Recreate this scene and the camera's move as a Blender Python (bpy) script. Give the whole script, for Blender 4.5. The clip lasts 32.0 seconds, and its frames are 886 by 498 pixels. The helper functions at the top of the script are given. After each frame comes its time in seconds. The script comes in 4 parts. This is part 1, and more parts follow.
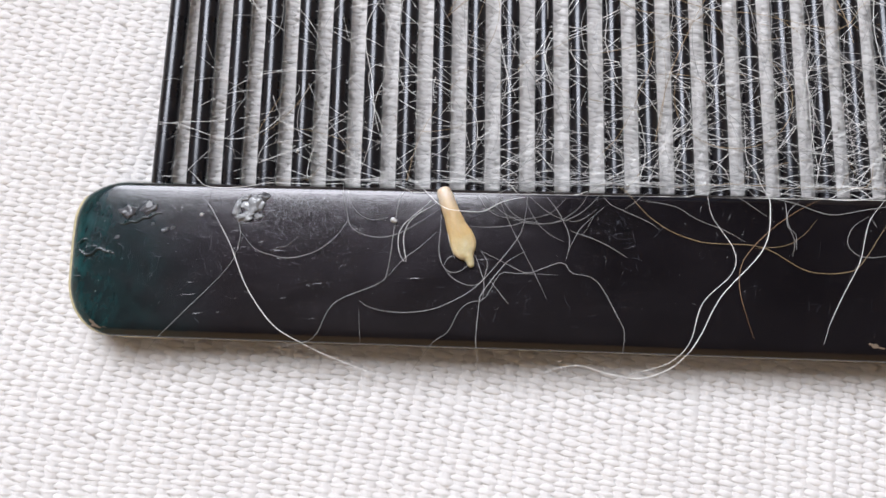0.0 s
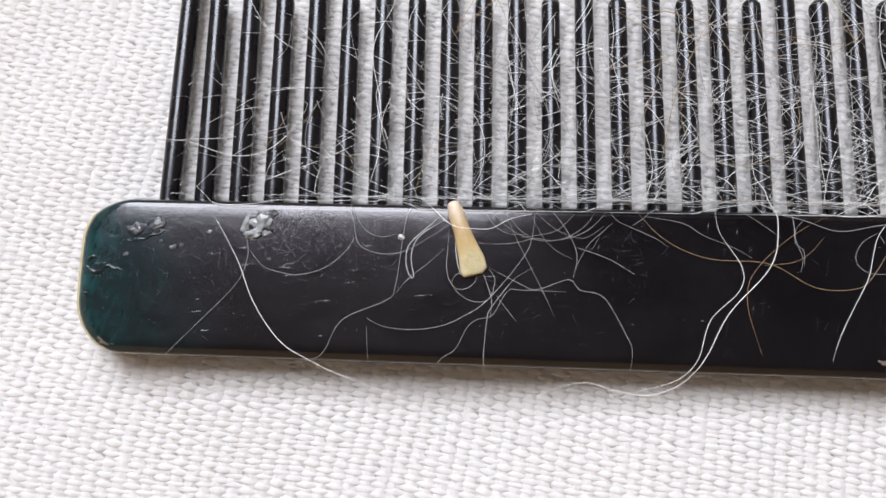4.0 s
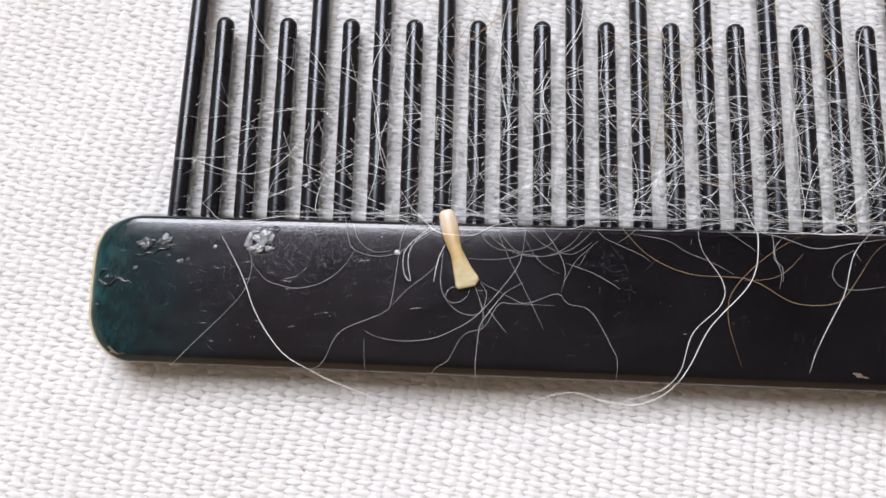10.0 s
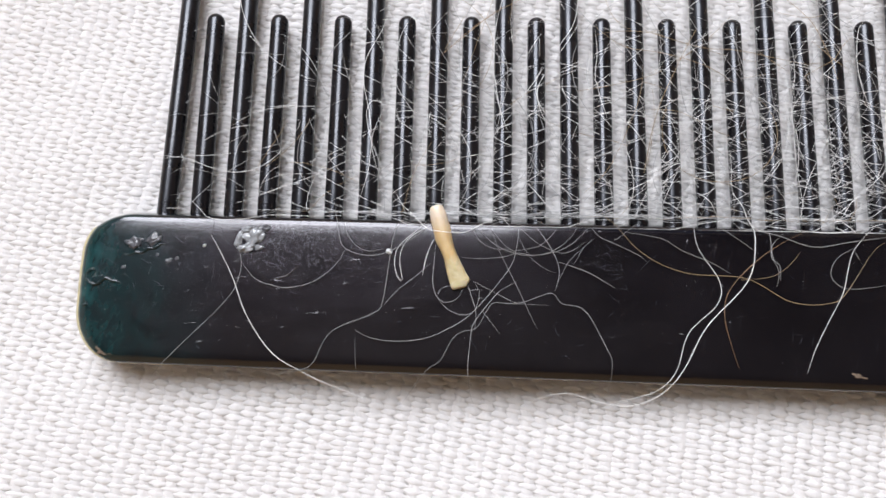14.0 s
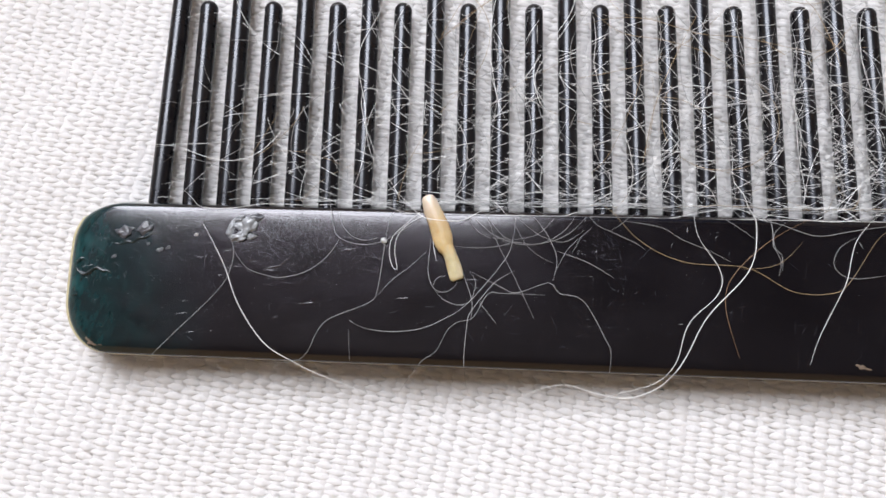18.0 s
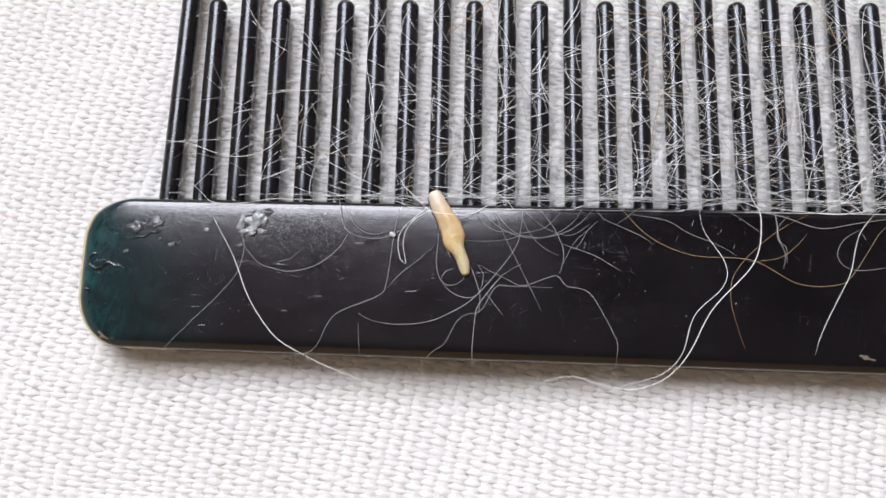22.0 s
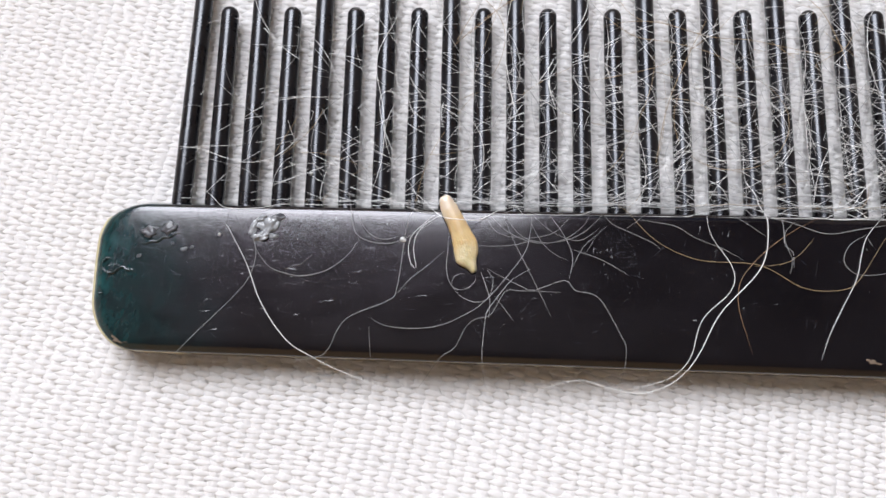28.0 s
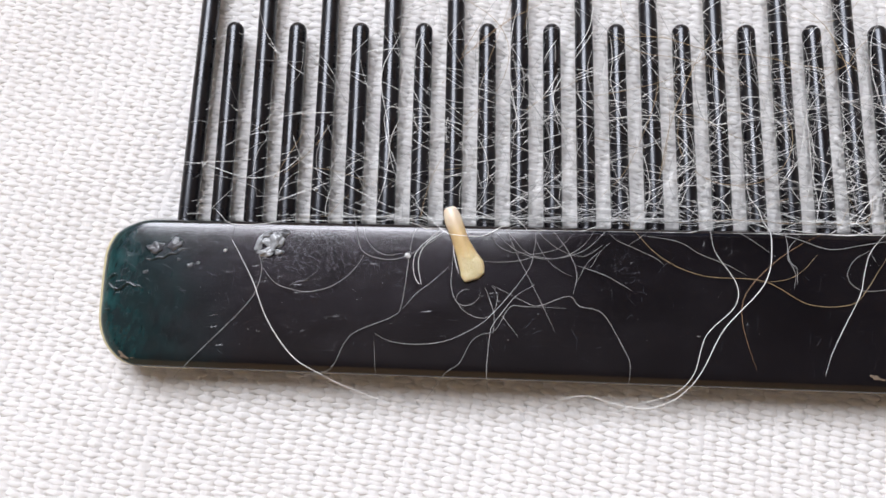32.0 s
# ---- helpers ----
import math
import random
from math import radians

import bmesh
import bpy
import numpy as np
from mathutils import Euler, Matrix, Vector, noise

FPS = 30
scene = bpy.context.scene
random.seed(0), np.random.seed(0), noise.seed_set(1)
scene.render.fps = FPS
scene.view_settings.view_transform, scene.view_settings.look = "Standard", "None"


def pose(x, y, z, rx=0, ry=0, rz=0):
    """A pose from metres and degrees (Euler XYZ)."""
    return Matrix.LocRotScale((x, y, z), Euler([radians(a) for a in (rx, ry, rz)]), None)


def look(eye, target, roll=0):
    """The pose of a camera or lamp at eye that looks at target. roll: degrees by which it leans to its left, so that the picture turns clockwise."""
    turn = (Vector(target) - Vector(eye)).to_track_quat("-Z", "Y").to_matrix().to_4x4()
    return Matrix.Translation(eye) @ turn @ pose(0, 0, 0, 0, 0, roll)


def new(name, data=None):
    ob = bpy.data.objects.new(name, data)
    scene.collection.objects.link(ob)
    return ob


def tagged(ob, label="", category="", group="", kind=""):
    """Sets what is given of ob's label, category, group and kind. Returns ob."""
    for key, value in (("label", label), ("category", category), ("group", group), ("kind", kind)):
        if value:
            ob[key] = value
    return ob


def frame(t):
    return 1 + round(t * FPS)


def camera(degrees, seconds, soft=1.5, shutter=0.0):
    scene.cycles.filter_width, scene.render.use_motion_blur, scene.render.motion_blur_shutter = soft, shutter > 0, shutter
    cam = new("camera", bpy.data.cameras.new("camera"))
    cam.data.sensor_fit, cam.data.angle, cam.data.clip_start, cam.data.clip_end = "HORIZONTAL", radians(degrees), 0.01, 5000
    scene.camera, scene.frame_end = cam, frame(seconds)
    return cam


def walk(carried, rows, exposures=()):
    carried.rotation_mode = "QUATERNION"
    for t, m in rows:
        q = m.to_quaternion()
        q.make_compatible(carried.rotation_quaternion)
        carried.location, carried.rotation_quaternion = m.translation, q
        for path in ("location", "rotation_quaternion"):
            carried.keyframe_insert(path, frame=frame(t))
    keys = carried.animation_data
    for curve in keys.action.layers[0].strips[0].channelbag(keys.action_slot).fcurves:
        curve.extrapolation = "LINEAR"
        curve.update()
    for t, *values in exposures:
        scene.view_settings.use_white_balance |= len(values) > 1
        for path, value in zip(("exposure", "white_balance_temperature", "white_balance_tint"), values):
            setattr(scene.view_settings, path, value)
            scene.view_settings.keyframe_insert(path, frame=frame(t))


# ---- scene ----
cam = camera(60.0, 32.0, soft=1.6)
MM = 0.001  # the plan is in millimetres: x along the comb, y along its teeth, z up from the cloth
ROWS = [
    (0.0, 14.65, -9.66, 38.29, 9.83, 0.46, 1.11),
    (0.5, 14.29, -9.70, 38.15, 9.89, 0.45, 1.21),
    (1.0, 14.47, -9.44, 38.20, 10.00, 0.50, 1.23),
    (1.5, 13.90, -9.46, 38.77, 10.16, 0.30, 1.29),
    (2.0, 13.82, -9.20, 39.50, 10.31, 0.32, 1.40),
    (2.5, 13.60, -9.48, 39.11, 10.36, 0.25, 1.39),
    (3.0, 13.96, -9.80, 38.72, 10.41, 0.38, 1.31),
    (3.5, 14.47, -9.51, 38.86, 10.46, 0.60, 1.16),
    (4.0, 14.45, -9.33, 38.38, 10.55, 0.72, 1.12),
    (4.5, 14.48, -8.74, 38.80, 10.65, 0.85, 1.09),
    (6.5, 14.59, -9.26, 39.10, 10.71, 0.92, 1.11),
    (7.0, 15.16, -8.82, 39.04, 10.64, 1.00, 1.12),
    (7.5, 14.83, -8.75, 38.86, 10.62, 0.92, 1.09),
    (8.0, 15.19, -8.81, 38.96, 10.55, 1.04, 1.17),
    (8.5, 14.79, -8.89, 39.59, 10.69, 0.89, 1.38),
    (9.0, 14.67, -9.11, 39.79, 10.78, 0.95, 1.39),
    (9.5, 14.97, -9.12, 40.67, 10.78, 1.03, 1.38),
    (10.0, 15.06, -9.01, 40.20, 10.73, 1.13, 1.41),
    (10.5, 15.31, -9.12, 39.71, 10.77, 1.28, 1.39),
    (11.0, 15.39, -9.19, 39.53, 10.76, 1.39, 1.40),
    (11.5, 15.15, -8.93, 39.53, 10.83, 1.44, 1.32),
    (12.0, 15.46, -9.21, 39.34, 10.83, 1.52, 1.23),
    (12.5, 15.09, -9.05, 39.98, 10.85, 1.51, 1.36),
    (13.0, 14.68, -9.16, 39.94, 10.87, 1.39, 1.78),
    (13.5, 15.14, -8.99, 39.80, 10.97, 1.29, 1.47),
    (14.0, 15.50, -9.07, 39.62, 10.91, 1.24, 1.38),
    (14.5, 15.79, -9.20, 39.22, 10.98, 1.34, 1.36),
    (16.5, 15.74, -9.27, 39.99, 11.09, 1.21, 1.50),
    (17.0, 15.88, -9.55, 39.52, 11.15, 1.31, 1.49),
    (17.5, 15.81, -9.49, 39.16, 11.07, 1.40, 1.42),
    (18.0, 15.82, -9.56, 38.85, 11.07, 1.41, 1.42),
    (18.5, 15.63, -9.37, 39.20, 11.01, 1.44, 1.29),
    (19.0, 15.34, -9.38, 39.76, 10.96, 1.42, 1.42),
    (19.5, 15.07, -9.60, 40.18, 10.92, 1.39, 1.35),
    (20.0, 15.14, -9.66, 40.03, 10.87, 1.40, 1.31),
    (20.5, 15.34, -9.69, 39.89, 10.92, 1.50, 1.32),
    (21.0, 15.32, -9.99, 39.37, 11.09, 1.47, 1.26),
    (21.5, 15.64, -9.98, 39.25, 11.09, 1.51, 1.27),
    (22.0, 15.49, -10.03, 39.21, 11.18, 1.51, 1.24),
    (22.5, 15.22, -10.48, 39.48, 11.18, 1.58, 1.27),
    (23.0, 14.82, -10.41, 39.68, 11.21, 1.52, 1.43),
    (23.5, 14.87, -10.24, 39.88, 11.26, 1.40, 1.38),
    (24.0, 14.86, -10.39, 39.60, 11.25, 1.43, 1.35),
    (24.5, 14.89, -9.96, 39.54, 11.25, 1.53, 1.29),
    (25.0, 15.04, -9.43, 40.00, 11.31, 1.59, 1.29),
    (25.5, 14.95, -9.90, 39.62, 11.46, 1.58, 1.26),
    (27.5, 15.04, -9.97, 39.97, 11.48, 1.55, 1.30),
    (28.0, 15.03, -10.13, 39.59, 11.57, 1.54, 1.28),
    (28.5, 15.26, -10.01, 39.52, 11.50, 1.50, 1.23),
    (29.0, 15.07, -10.26, 39.43, 11.50, 1.45, 1.24),
    (29.5, 14.65, -10.06, 40.11, 11.38, 1.42, 1.35),
    (30.0, 14.54, -10.25, 40.14, 11.36, 1.36, 1.30),
    (30.5, 14.61, -9.79, 40.30, 11.33, 1.43, 1.33),
    (31.0, 14.91, -9.92, 39.80, 11.38, 1.57, 1.25),
    (31.5, 14.98, -9.80, 39.73, 11.46, 1.74, 1.33),
    (32.0, 14.95, -9.36, 39.93, 11.52, 1.78, 1.27),
]
walk(cam, [(t, pose(x * MM, y * MM, z * MM, rx, ry, rz)) for t, x, y, z, rx, ry, rz in ROWS],
     exposures=((0.0, -0.04), (8.0, 0.0), (32.0, 0.03)))

# ---- light: daylight from one window beside the table ----
world = bpy.data.worlds.new("world")
scene.world = world
world.use_nodes = True
sky = world.node_tree.nodes.new("ShaderNodeTexSky")
sky.sky_type, sky.sun_disc, sky.sun_elevation, sky.sun_rotation = "NISHITA", False, radians(40), radians(150)
world.node_tree.links.new(sky.outputs[0], world.node_tree.nodes["Background"].inputs[0])
world.node_tree.nodes["Background"].inputs[1].default_value = 0.1

WINDOW_POWER = 50.0
lamp = bpy.data.lights.new("window_daylight", "AREA")
lamp.shape, lamp.size, lamp.size_y, lamp.energy, lamp.color = "RECTANGLE", 0.82, 0.95, WINDOW_POWER, (0.90, 0.93, 0.995)
window_daylight = new("window_daylight", lamp)
window_daylight.matrix_world = look((-0.29, 0.66, 1.15), (-0.26, -1.0, 0.33))


# ---- materials ----
def material(name, rough=0.5, metal=0.0, colour=(0.5, 0.5, 0.5)):
    m = bpy.data.materials.new(name)
    m.use_nodes = True
    b = m.node_tree.nodes["Principled BSDF"]
    b.inputs["Base Color"].default_value = (*colour, 1)
    b.inputs["Roughness"].default_value = rough
    b.inputs["Metallic"].default_value = metal
    return m, m.node_tree, b


def node(nt, kind, **values):
    n = nt.nodes.new(kind)
    for key, value in values.items():
        n.inputs[key.replace("_", " ")].default_value = value
    return n


def coords(nt, scale=(1, 1, 1), turn=0.0):
    c = nt.nodes.new("ShaderNodeTexCoord")
    r = node(nt, "ShaderNodeMapping", Rotation=(0, 0, radians(turn)))
    m = node(nt, "ShaderNodeMapping", Scale=scale)
    nt.links.new(c.outputs["Object"], r.inputs["Vector"])
    nt.links.new(r.outputs[0], m.inputs["Vector"])
    return m.outputs[0]


def noise_of(nt, scale, stretch=(1, 1, 1), turn=0.0, detail=3.0, rough=0.55):
    n = node(nt, "ShaderNodeTexNoise", Scale=scale, Detail=detail, Roughness=rough)
    nt.links.new(coords(nt, stretch, turn), n.inputs["Vector"])
    return n.outputs["Fac"]


def ramp(nt, source, *stops):
    r = nt.nodes.new("ShaderNodeValToRGB")
    e = r.color_ramp.elements
    while len(e) < len(stops):
        e.new(0.5)
    for k, (at, c) in enumerate(stops):
        e[k].position = at
        e[k].color = (c, c, c, 1) if isinstance(c, (int, float)) else (*c, 1)
    nt.links.new(source, r.inputs[0])
    return r.outputs[0]


def mix(nt, fac, a, b, mode="MIX"):
    n = nt.nodes.new("ShaderNodeMix")
    n.data_type, n.blend_type = "RGBA", mode
    for socket, value in ((n.inputs[0], fac), (n.inputs[6], a), (n.inputs[7], b)):
        if isinstance(value, (int, float)):
            socket.default_value = value if socket == n.inputs[0] else (value, value, value, 1)
        elif isinstance(value, tuple):
            socket.default_value = (*value, 1)
        else:
            nt.links.new(value, socket)
    return n.outputs[2]


def bump(nt, height, strength, distance, normal=None):
    b = node(nt, "ShaderNodeBump", Strength=strength, Distance=distance)
    nt.links.new(height, b.inputs["Height"])
    if normal is not None:
        nt.links.new(normal, b.inputs["Normal"])
    return b.outputs[0]


def cotton():
    m, nt, b = material("cotton", 0.85)
    tone = noise_of(nt, 160, detail=4)
    fuzz = noise_of(nt, 9000, detail=2)
    pale = mix(nt, ramp(nt, tone, (0.3, 0.0), (0.7, 1.0)), (0.80, 0.782, 0.785), (0.85, 0.837, 0.838))
    nt.links.new(mix(nt, ramp(nt, fuzz, (0.2, 0.0), (0.8, 0.35)), pale, (0.88, 0.87, 0.86)), b.inputs["Base Color"])
    b.inputs["Sheen Weight"].default_value = 0.25
    nt.links.new(bump(nt, noise_of(nt, 14000, detail=2), 0.5, 0.00002), b.inputs["Normal"])
    glow = node(nt, "ShaderNodeBsdfTranslucent", Color=(0.86, 0.84, 0.83, 1))
    both = node(nt, "ShaderNodeMixShader", Fac=0.6)
    nt.links.new(b.outputs[0], both.inputs[1])
    nt.links.new(glow.outputs[0], both.inputs[2])
    nt.links.new(both.outputs[0], nt.nodes["Material Output"].inputs["Surface"])
    return m


def cotton_far():
    m, nt, b = material("cotton_far", 0.85, colour=(0.83, 0.82, 0.80))
    w = node(nt, "ShaderNodeTexWave", Scale=520.0, Distortion=0.6)
    nt.links.new(coords(nt, turn=-4), w.inputs["Vector"])
    nt.links.new(bump(nt, w.outputs["Fac"], 0.6, 0.0001), b.inputs["Normal"])
    nt.links.new(ramp(nt, noise_of(nt, 60), (0.3, (0.80, 0.79, 0.77)), (0.7, (0.86, 0.85, 0.83))), b.inputs["Base Color"])
    return m


def enamel(name, worn, gloss, end_reflection, shine, tint):
    """Black lacquer on metal. worn: how scuffed; a green reflection can be painted into the comb end's colour."""
    m, nt, b = material(name, gloss)
    black = mix(nt, ramp(nt, noise_of(nt, 250), (0.35, 0.0), (0.65, 1.0)), (0.0030, 0.0026, 0.0035), (0.0052, 0.0045, 0.0056))
    base = black
    if end_reflection:
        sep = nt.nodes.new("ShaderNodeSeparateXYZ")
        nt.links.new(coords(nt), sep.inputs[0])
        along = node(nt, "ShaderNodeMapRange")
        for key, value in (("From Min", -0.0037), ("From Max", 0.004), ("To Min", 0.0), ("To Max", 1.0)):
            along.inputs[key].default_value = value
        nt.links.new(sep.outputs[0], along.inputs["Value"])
        # paints the end's green reflection, strongest near the rim, into the base colour
        reflection_fade = ramp(nt, along.outputs[0], (0.0, 0.25), (0.05, 0.9), (0.13, 0.6), (0.32, 0.34), (0.65, 0.13), (1.0, 0.0))
        reflection_streaks = ramp(nt, noise_of(nt, 3600, (1, 0.35, 1), 12, detail=6, rough=0.75), (0.36, 0.3), (0.66, 1.0))
        reflection_patches = ramp(nt, noise_of(nt, 700, detail=4), (0.34, 0.35), (0.68, 1.0))
        base = mix(nt, mix(nt, 1.0, mix(nt, 1.0, reflection_fade, reflection_streaks, "MULTIPLY"), reflection_patches, "MULTIPLY"), black, (0.014, 0.074, 0.076))
    ticks = mix(nt, 1.0, ramp(nt, noise_of(nt, 9000, (1, 0.12, 1), 8, detail=2), (0.66, 0.0), (0.74, 1.0)),
                ramp(nt, noise_of(nt, 8000, (0.1, 1, 1), -6, detail=2), (0.70, 0.0), (0.77, 1.0)), "ADD")
    dots = ramp(nt, noise_of(nt, 7500, detail=1), (0.75, 0.0), (0.80, 1.0))
    where = ramp(nt, noise_of(nt, 300, detail=3), (0.42, 0.1), (0.60, 1.0))
    marks = mix(nt, 1.0, mix(nt, 1.0, ticks, dots, "ADD"), where, "MULTIPLY")
    dirt = mix(nt, worn, 0.0, marks)
    nt.links.new(mix(nt, mix(nt, 0.02, 0.0, dirt), base, (0.30, 0.32, 0.38)), b.inputs["Base Color"])
    haze = ramp(nt, noise_of(nt, 420, (0.6, 1, 1), detail=8, rough=0.72), (0.35, gloss * 0.7), (0.72, gloss * 1.7))
    nt.links.new(mix(nt, mix(nt, 0.2, 0.0, dirt), haze, 0.5), b.inputs["Roughness"])
    first = bump(nt, marks, 0.14 * worn, 0.00002)
    first = bump(nt, noise_of(nt, 9500, (0.6, 1, 1), 2, detail=4, rough=0.7), 0.2 * worn, 0.00003, first)
    first = bump(nt, noise_of(nt, 5200, (1, 0.5, 1), 35, detail=4, rough=0.65), 0.5 * worn, 0.000012, first)
    first = bump(nt, noise_of(nt, 3800, (1, 0.1, 1), 6, detail=4, rough=0.6), 0.13 * worn, 0.00001, first)
    nt.links.new(bump(nt, noise_of(nt, 1500, detail=7, rough=0.7), 0.13 * worn, 0.00006, first), b.inputs["Normal"])
    b.inputs["Specular IOR Level"].default_value = shine
    b.inputs["Specular Tint"].default_value = (*tint, 1)
    b.inputs["Coat Weight"].default_value = 0.75 * worn
    b.inputs["Coat Roughness"].default_value = 0.03
    glint = bump(nt, marks, 0.30 * worn, 0.00002)
    nt.links.new(bump(nt, noise_of(nt, 9500, (0.4, 1, 1), 2, detail=4, rough=0.7), 0.32 * worn, 0.000012, bump(nt, noise_of(nt, 1400, detail=3), 0.2 * worn, 0.00003, glint)), b.inputs["Coat Normal"])
    return m


def flesh(name, colour, pale, wet):
    m, nt, b = material(name, 0.36 - 0.14 * wet)
    place = nt.nodes.new("ShaderNodeNewGeometry")

    def grain(scale, stretch, detail):
        n = node(nt, "ShaderNodeTexNoise", Scale=scale, Detail=detail)
        turned = node(nt, "ShaderNodeMapping", Rotation=(0, 0, radians(-20)))
        long_way = node(nt, "ShaderNodeMapping", Scale=stretch)
        nt.links.new(place.outputs["Position"], turned.inputs["Vector"])
        nt.links.new(turned.outputs[0], long_way.inputs["Vector"])
        nt.links.new(long_way.outputs[0], n.inputs["Vector"])
        return n.outputs["Fac"]
    nt.links.new(mix(nt, ramp(nt, grain(2200, (1, 0.7, 1), 3), (0.35, 0.0), (0.68, 1.0)), colour, pale), b.inputs["Base Color"])
    b.inputs["Subsurface Weight"].default_value = 0.35
    b.inputs["Subsurface Radius"].default_value = (1.0, 0.6, 0.3)
    b.inputs["Subsurface Scale"].default_value = 0.00025
    b.inputs["Coat Weight"].default_value = 0.12 + 0.4 * wet
    b.inputs["Coat Roughness"].default_value = 0.2
    nt.links.new(bump(nt, grain(7000, (1, 0.7, 1), 4), 0.5 + 0.35 * wet, 0.00006), b.inputs["Normal"])
    return m


def fur(name, colour):
    m, nt, b = material(name, 0.4, colour=colour)
    tone = noise_of(nt, 900, detail=1)
    shade = mix(nt, ramp(nt, tone, (0.35, 0.0), (0.65, 0.45)), colour, tuple(c * 0.7 for c in colour))
    nt.links.new(shade, b.inputs["Base Color"])
    through_light = node(nt, "ShaderNodeBsdfTranslucent")
    nt.links.new(shade, through_light.inputs["Color"])
    both = node(nt, "ShaderNodeMixShader", Fac=0.12)
    nt.links.new(b.outputs[0], both.inputs[1])
    nt.links.new(through_light.outputs[0], both.inputs[2])
    nt.links.new(both.outputs[0], nt.nodes["Material Output"].inputs["Surface"])
    return m


def plain(name, colour, rough, scale, spread=0.15, depth=0.0005):
    m, nt, b = material(name, rough)
    n = noise_of(nt, scale, detail=5)
    nt.links.new(mix(nt, n, tuple(c * (1 - spread) for c in colour), tuple(min(1, c * (1 + spread)) for c in colour)), b.inputs["Base Color"])
    nt.links.new(bump(nt, n, 0.3, depth), b.inputs["Normal"])
    return m


COTTON, COTTON_FAR = cotton(), cotton_far()
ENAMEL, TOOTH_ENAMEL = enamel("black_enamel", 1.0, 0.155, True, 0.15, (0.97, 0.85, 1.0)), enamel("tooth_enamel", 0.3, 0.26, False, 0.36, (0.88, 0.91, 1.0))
FLESH_TONES = ((0.0, (0.57, 0.45, 0.34), (0.64, 0.53, 0.43)), (0.28, (0.48, 0.325, 0.165), (0.52, 0.365, 0.20)),
               (0.60, (0.47, 0.315, 0.14), (0.51, 0.355, 0.17)), (0.72, (0.47, 0.35, 0.185), (0.51, 0.395, 0.23)), (1.01, (0.47, 0.385, 0.22), (0.54, 0.46, 0.30)))


def flesh_at(share, f):
    """The body's colour: whitish at the head, tan in the middle, a pale core in the tail; f: -1 and 1 on the flanks."""
    core = 0.7 * max(0.0, 1 - abs(f) * 1.2) * min(1.0, max(0.0, (share - 0.6) / 0.12))
    blend = lambda c, pale: tuple(x + (y - x) * core for x, y in zip(c, pale))
    for (a, c0, p0), (b, c1, p1) in zip(FLESH_TONES, FLESH_TONES[1:]):
        if share < b:
            f = (share - a) / (b - a)
            mid = lambda p, q: tuple(x + (y - x) * f for x, y in zip(p, q))
            return flesh("flesh", blend(mid(c0, c1), (0.48, 0.39, 0.215)), blend(mid(p0, p1), (0.55, 0.47, 0.29)), core)


FUR = {"white": fur("white_hair", (0.88, 0.87, 0.86)), "pale": fur("pale_hair", (0.34, 0.335, 0.335)),
       "grey": fur("grey_hair", (0.47, 0.465, 0.47)),
       "tan": fur("tan_hair", (0.42, 0.30, 0.17)), "brown": fur("brown_hair", (0.34, 0.20, 0.11))}
CRUST = plain("grey_crust", (0.20, 0.205, 0.215), 0.14, 2600, 0.7, 0.0002)
CRUST_DARK = plain("dark_crust", (0.06, 0.06, 0.068), 0.3, 2600, 0.6, 0.0002)
RUST = plain("rust", (0.10, 0.068, 0.045), 0.7, 2500, 0.5, 0.0001)
DUST_GLINT = plain("white_dust_glint", (0.5, 0.5, 0.5), 0.8, 3000)
PLASTER = plain("plaster", (0.72, 0.64, 0.55), 0.9, 30, 0.05, 0.001)
OCHRE = plain("ochre_fill", (0.60, 0.40, 0.19), 0.9, 30, 0.05, 0.001)
CEILING = plain("dark_ceiling", (0.16, 0.14, 0.125), 0.9, 20, 0.05, 0.001)
BOARDS = plain("floor_boards", (0.22, 0.14, 0.09), 0.5, 12, 0.4, 0.001)
WOOD = plain("table_wood", (0.25, 0.15, 0.08), 0.45, 25, 0.4, 0.0005)
FRAME = plain("window_paint", (0.75, 0.75, 0.73), 0.5, 30, 0.05, 0.0003)


# ---- builders ----
def mesh_of(name, verts, faces, mat, smooth=True):
    me = bpy.data.meshes.new(name)
    me.from_pydata([tuple(v) for v in verts], [], [tuple(f) for f in faces])
    me.materials.append(mat)
    me.polygons.foreach_set("use_smooth", [smooth] * len(me.polygons))
    me.update()
    return me


def part(name, me, parent, label="", m=None):
    ob = new(name, me)
    ob.parent = parent
    if m is not None:
        ob.matrix_basis = m
    return tagged(ob, label)


def box(name, lo, hi, mat):
    bm = bmesh.new()
    bmesh.ops.create_cube(bm, size=1)
    for v in bm.verts:
        v.co = Vector([lo[k] + (v.co[k] + 0.5) * (hi[k] - lo[k]) for k in range(3)])
    bmesh.ops.bevel(bm, geom=bm.edges[:], offset=min(h - l for l, h in zip(lo, hi)) * 0.06, segments=2, affect="EDGES")
    me = bpy.data.meshes.new(name)
    bm.to_mesh(me)
    bm.free()
    me.materials.append(mat)
    return me


def structure(name, lo, hi, mat, label):
    return tagged(new(name, box(name, lo, hi, mat)), label, "structure", kind="structure")


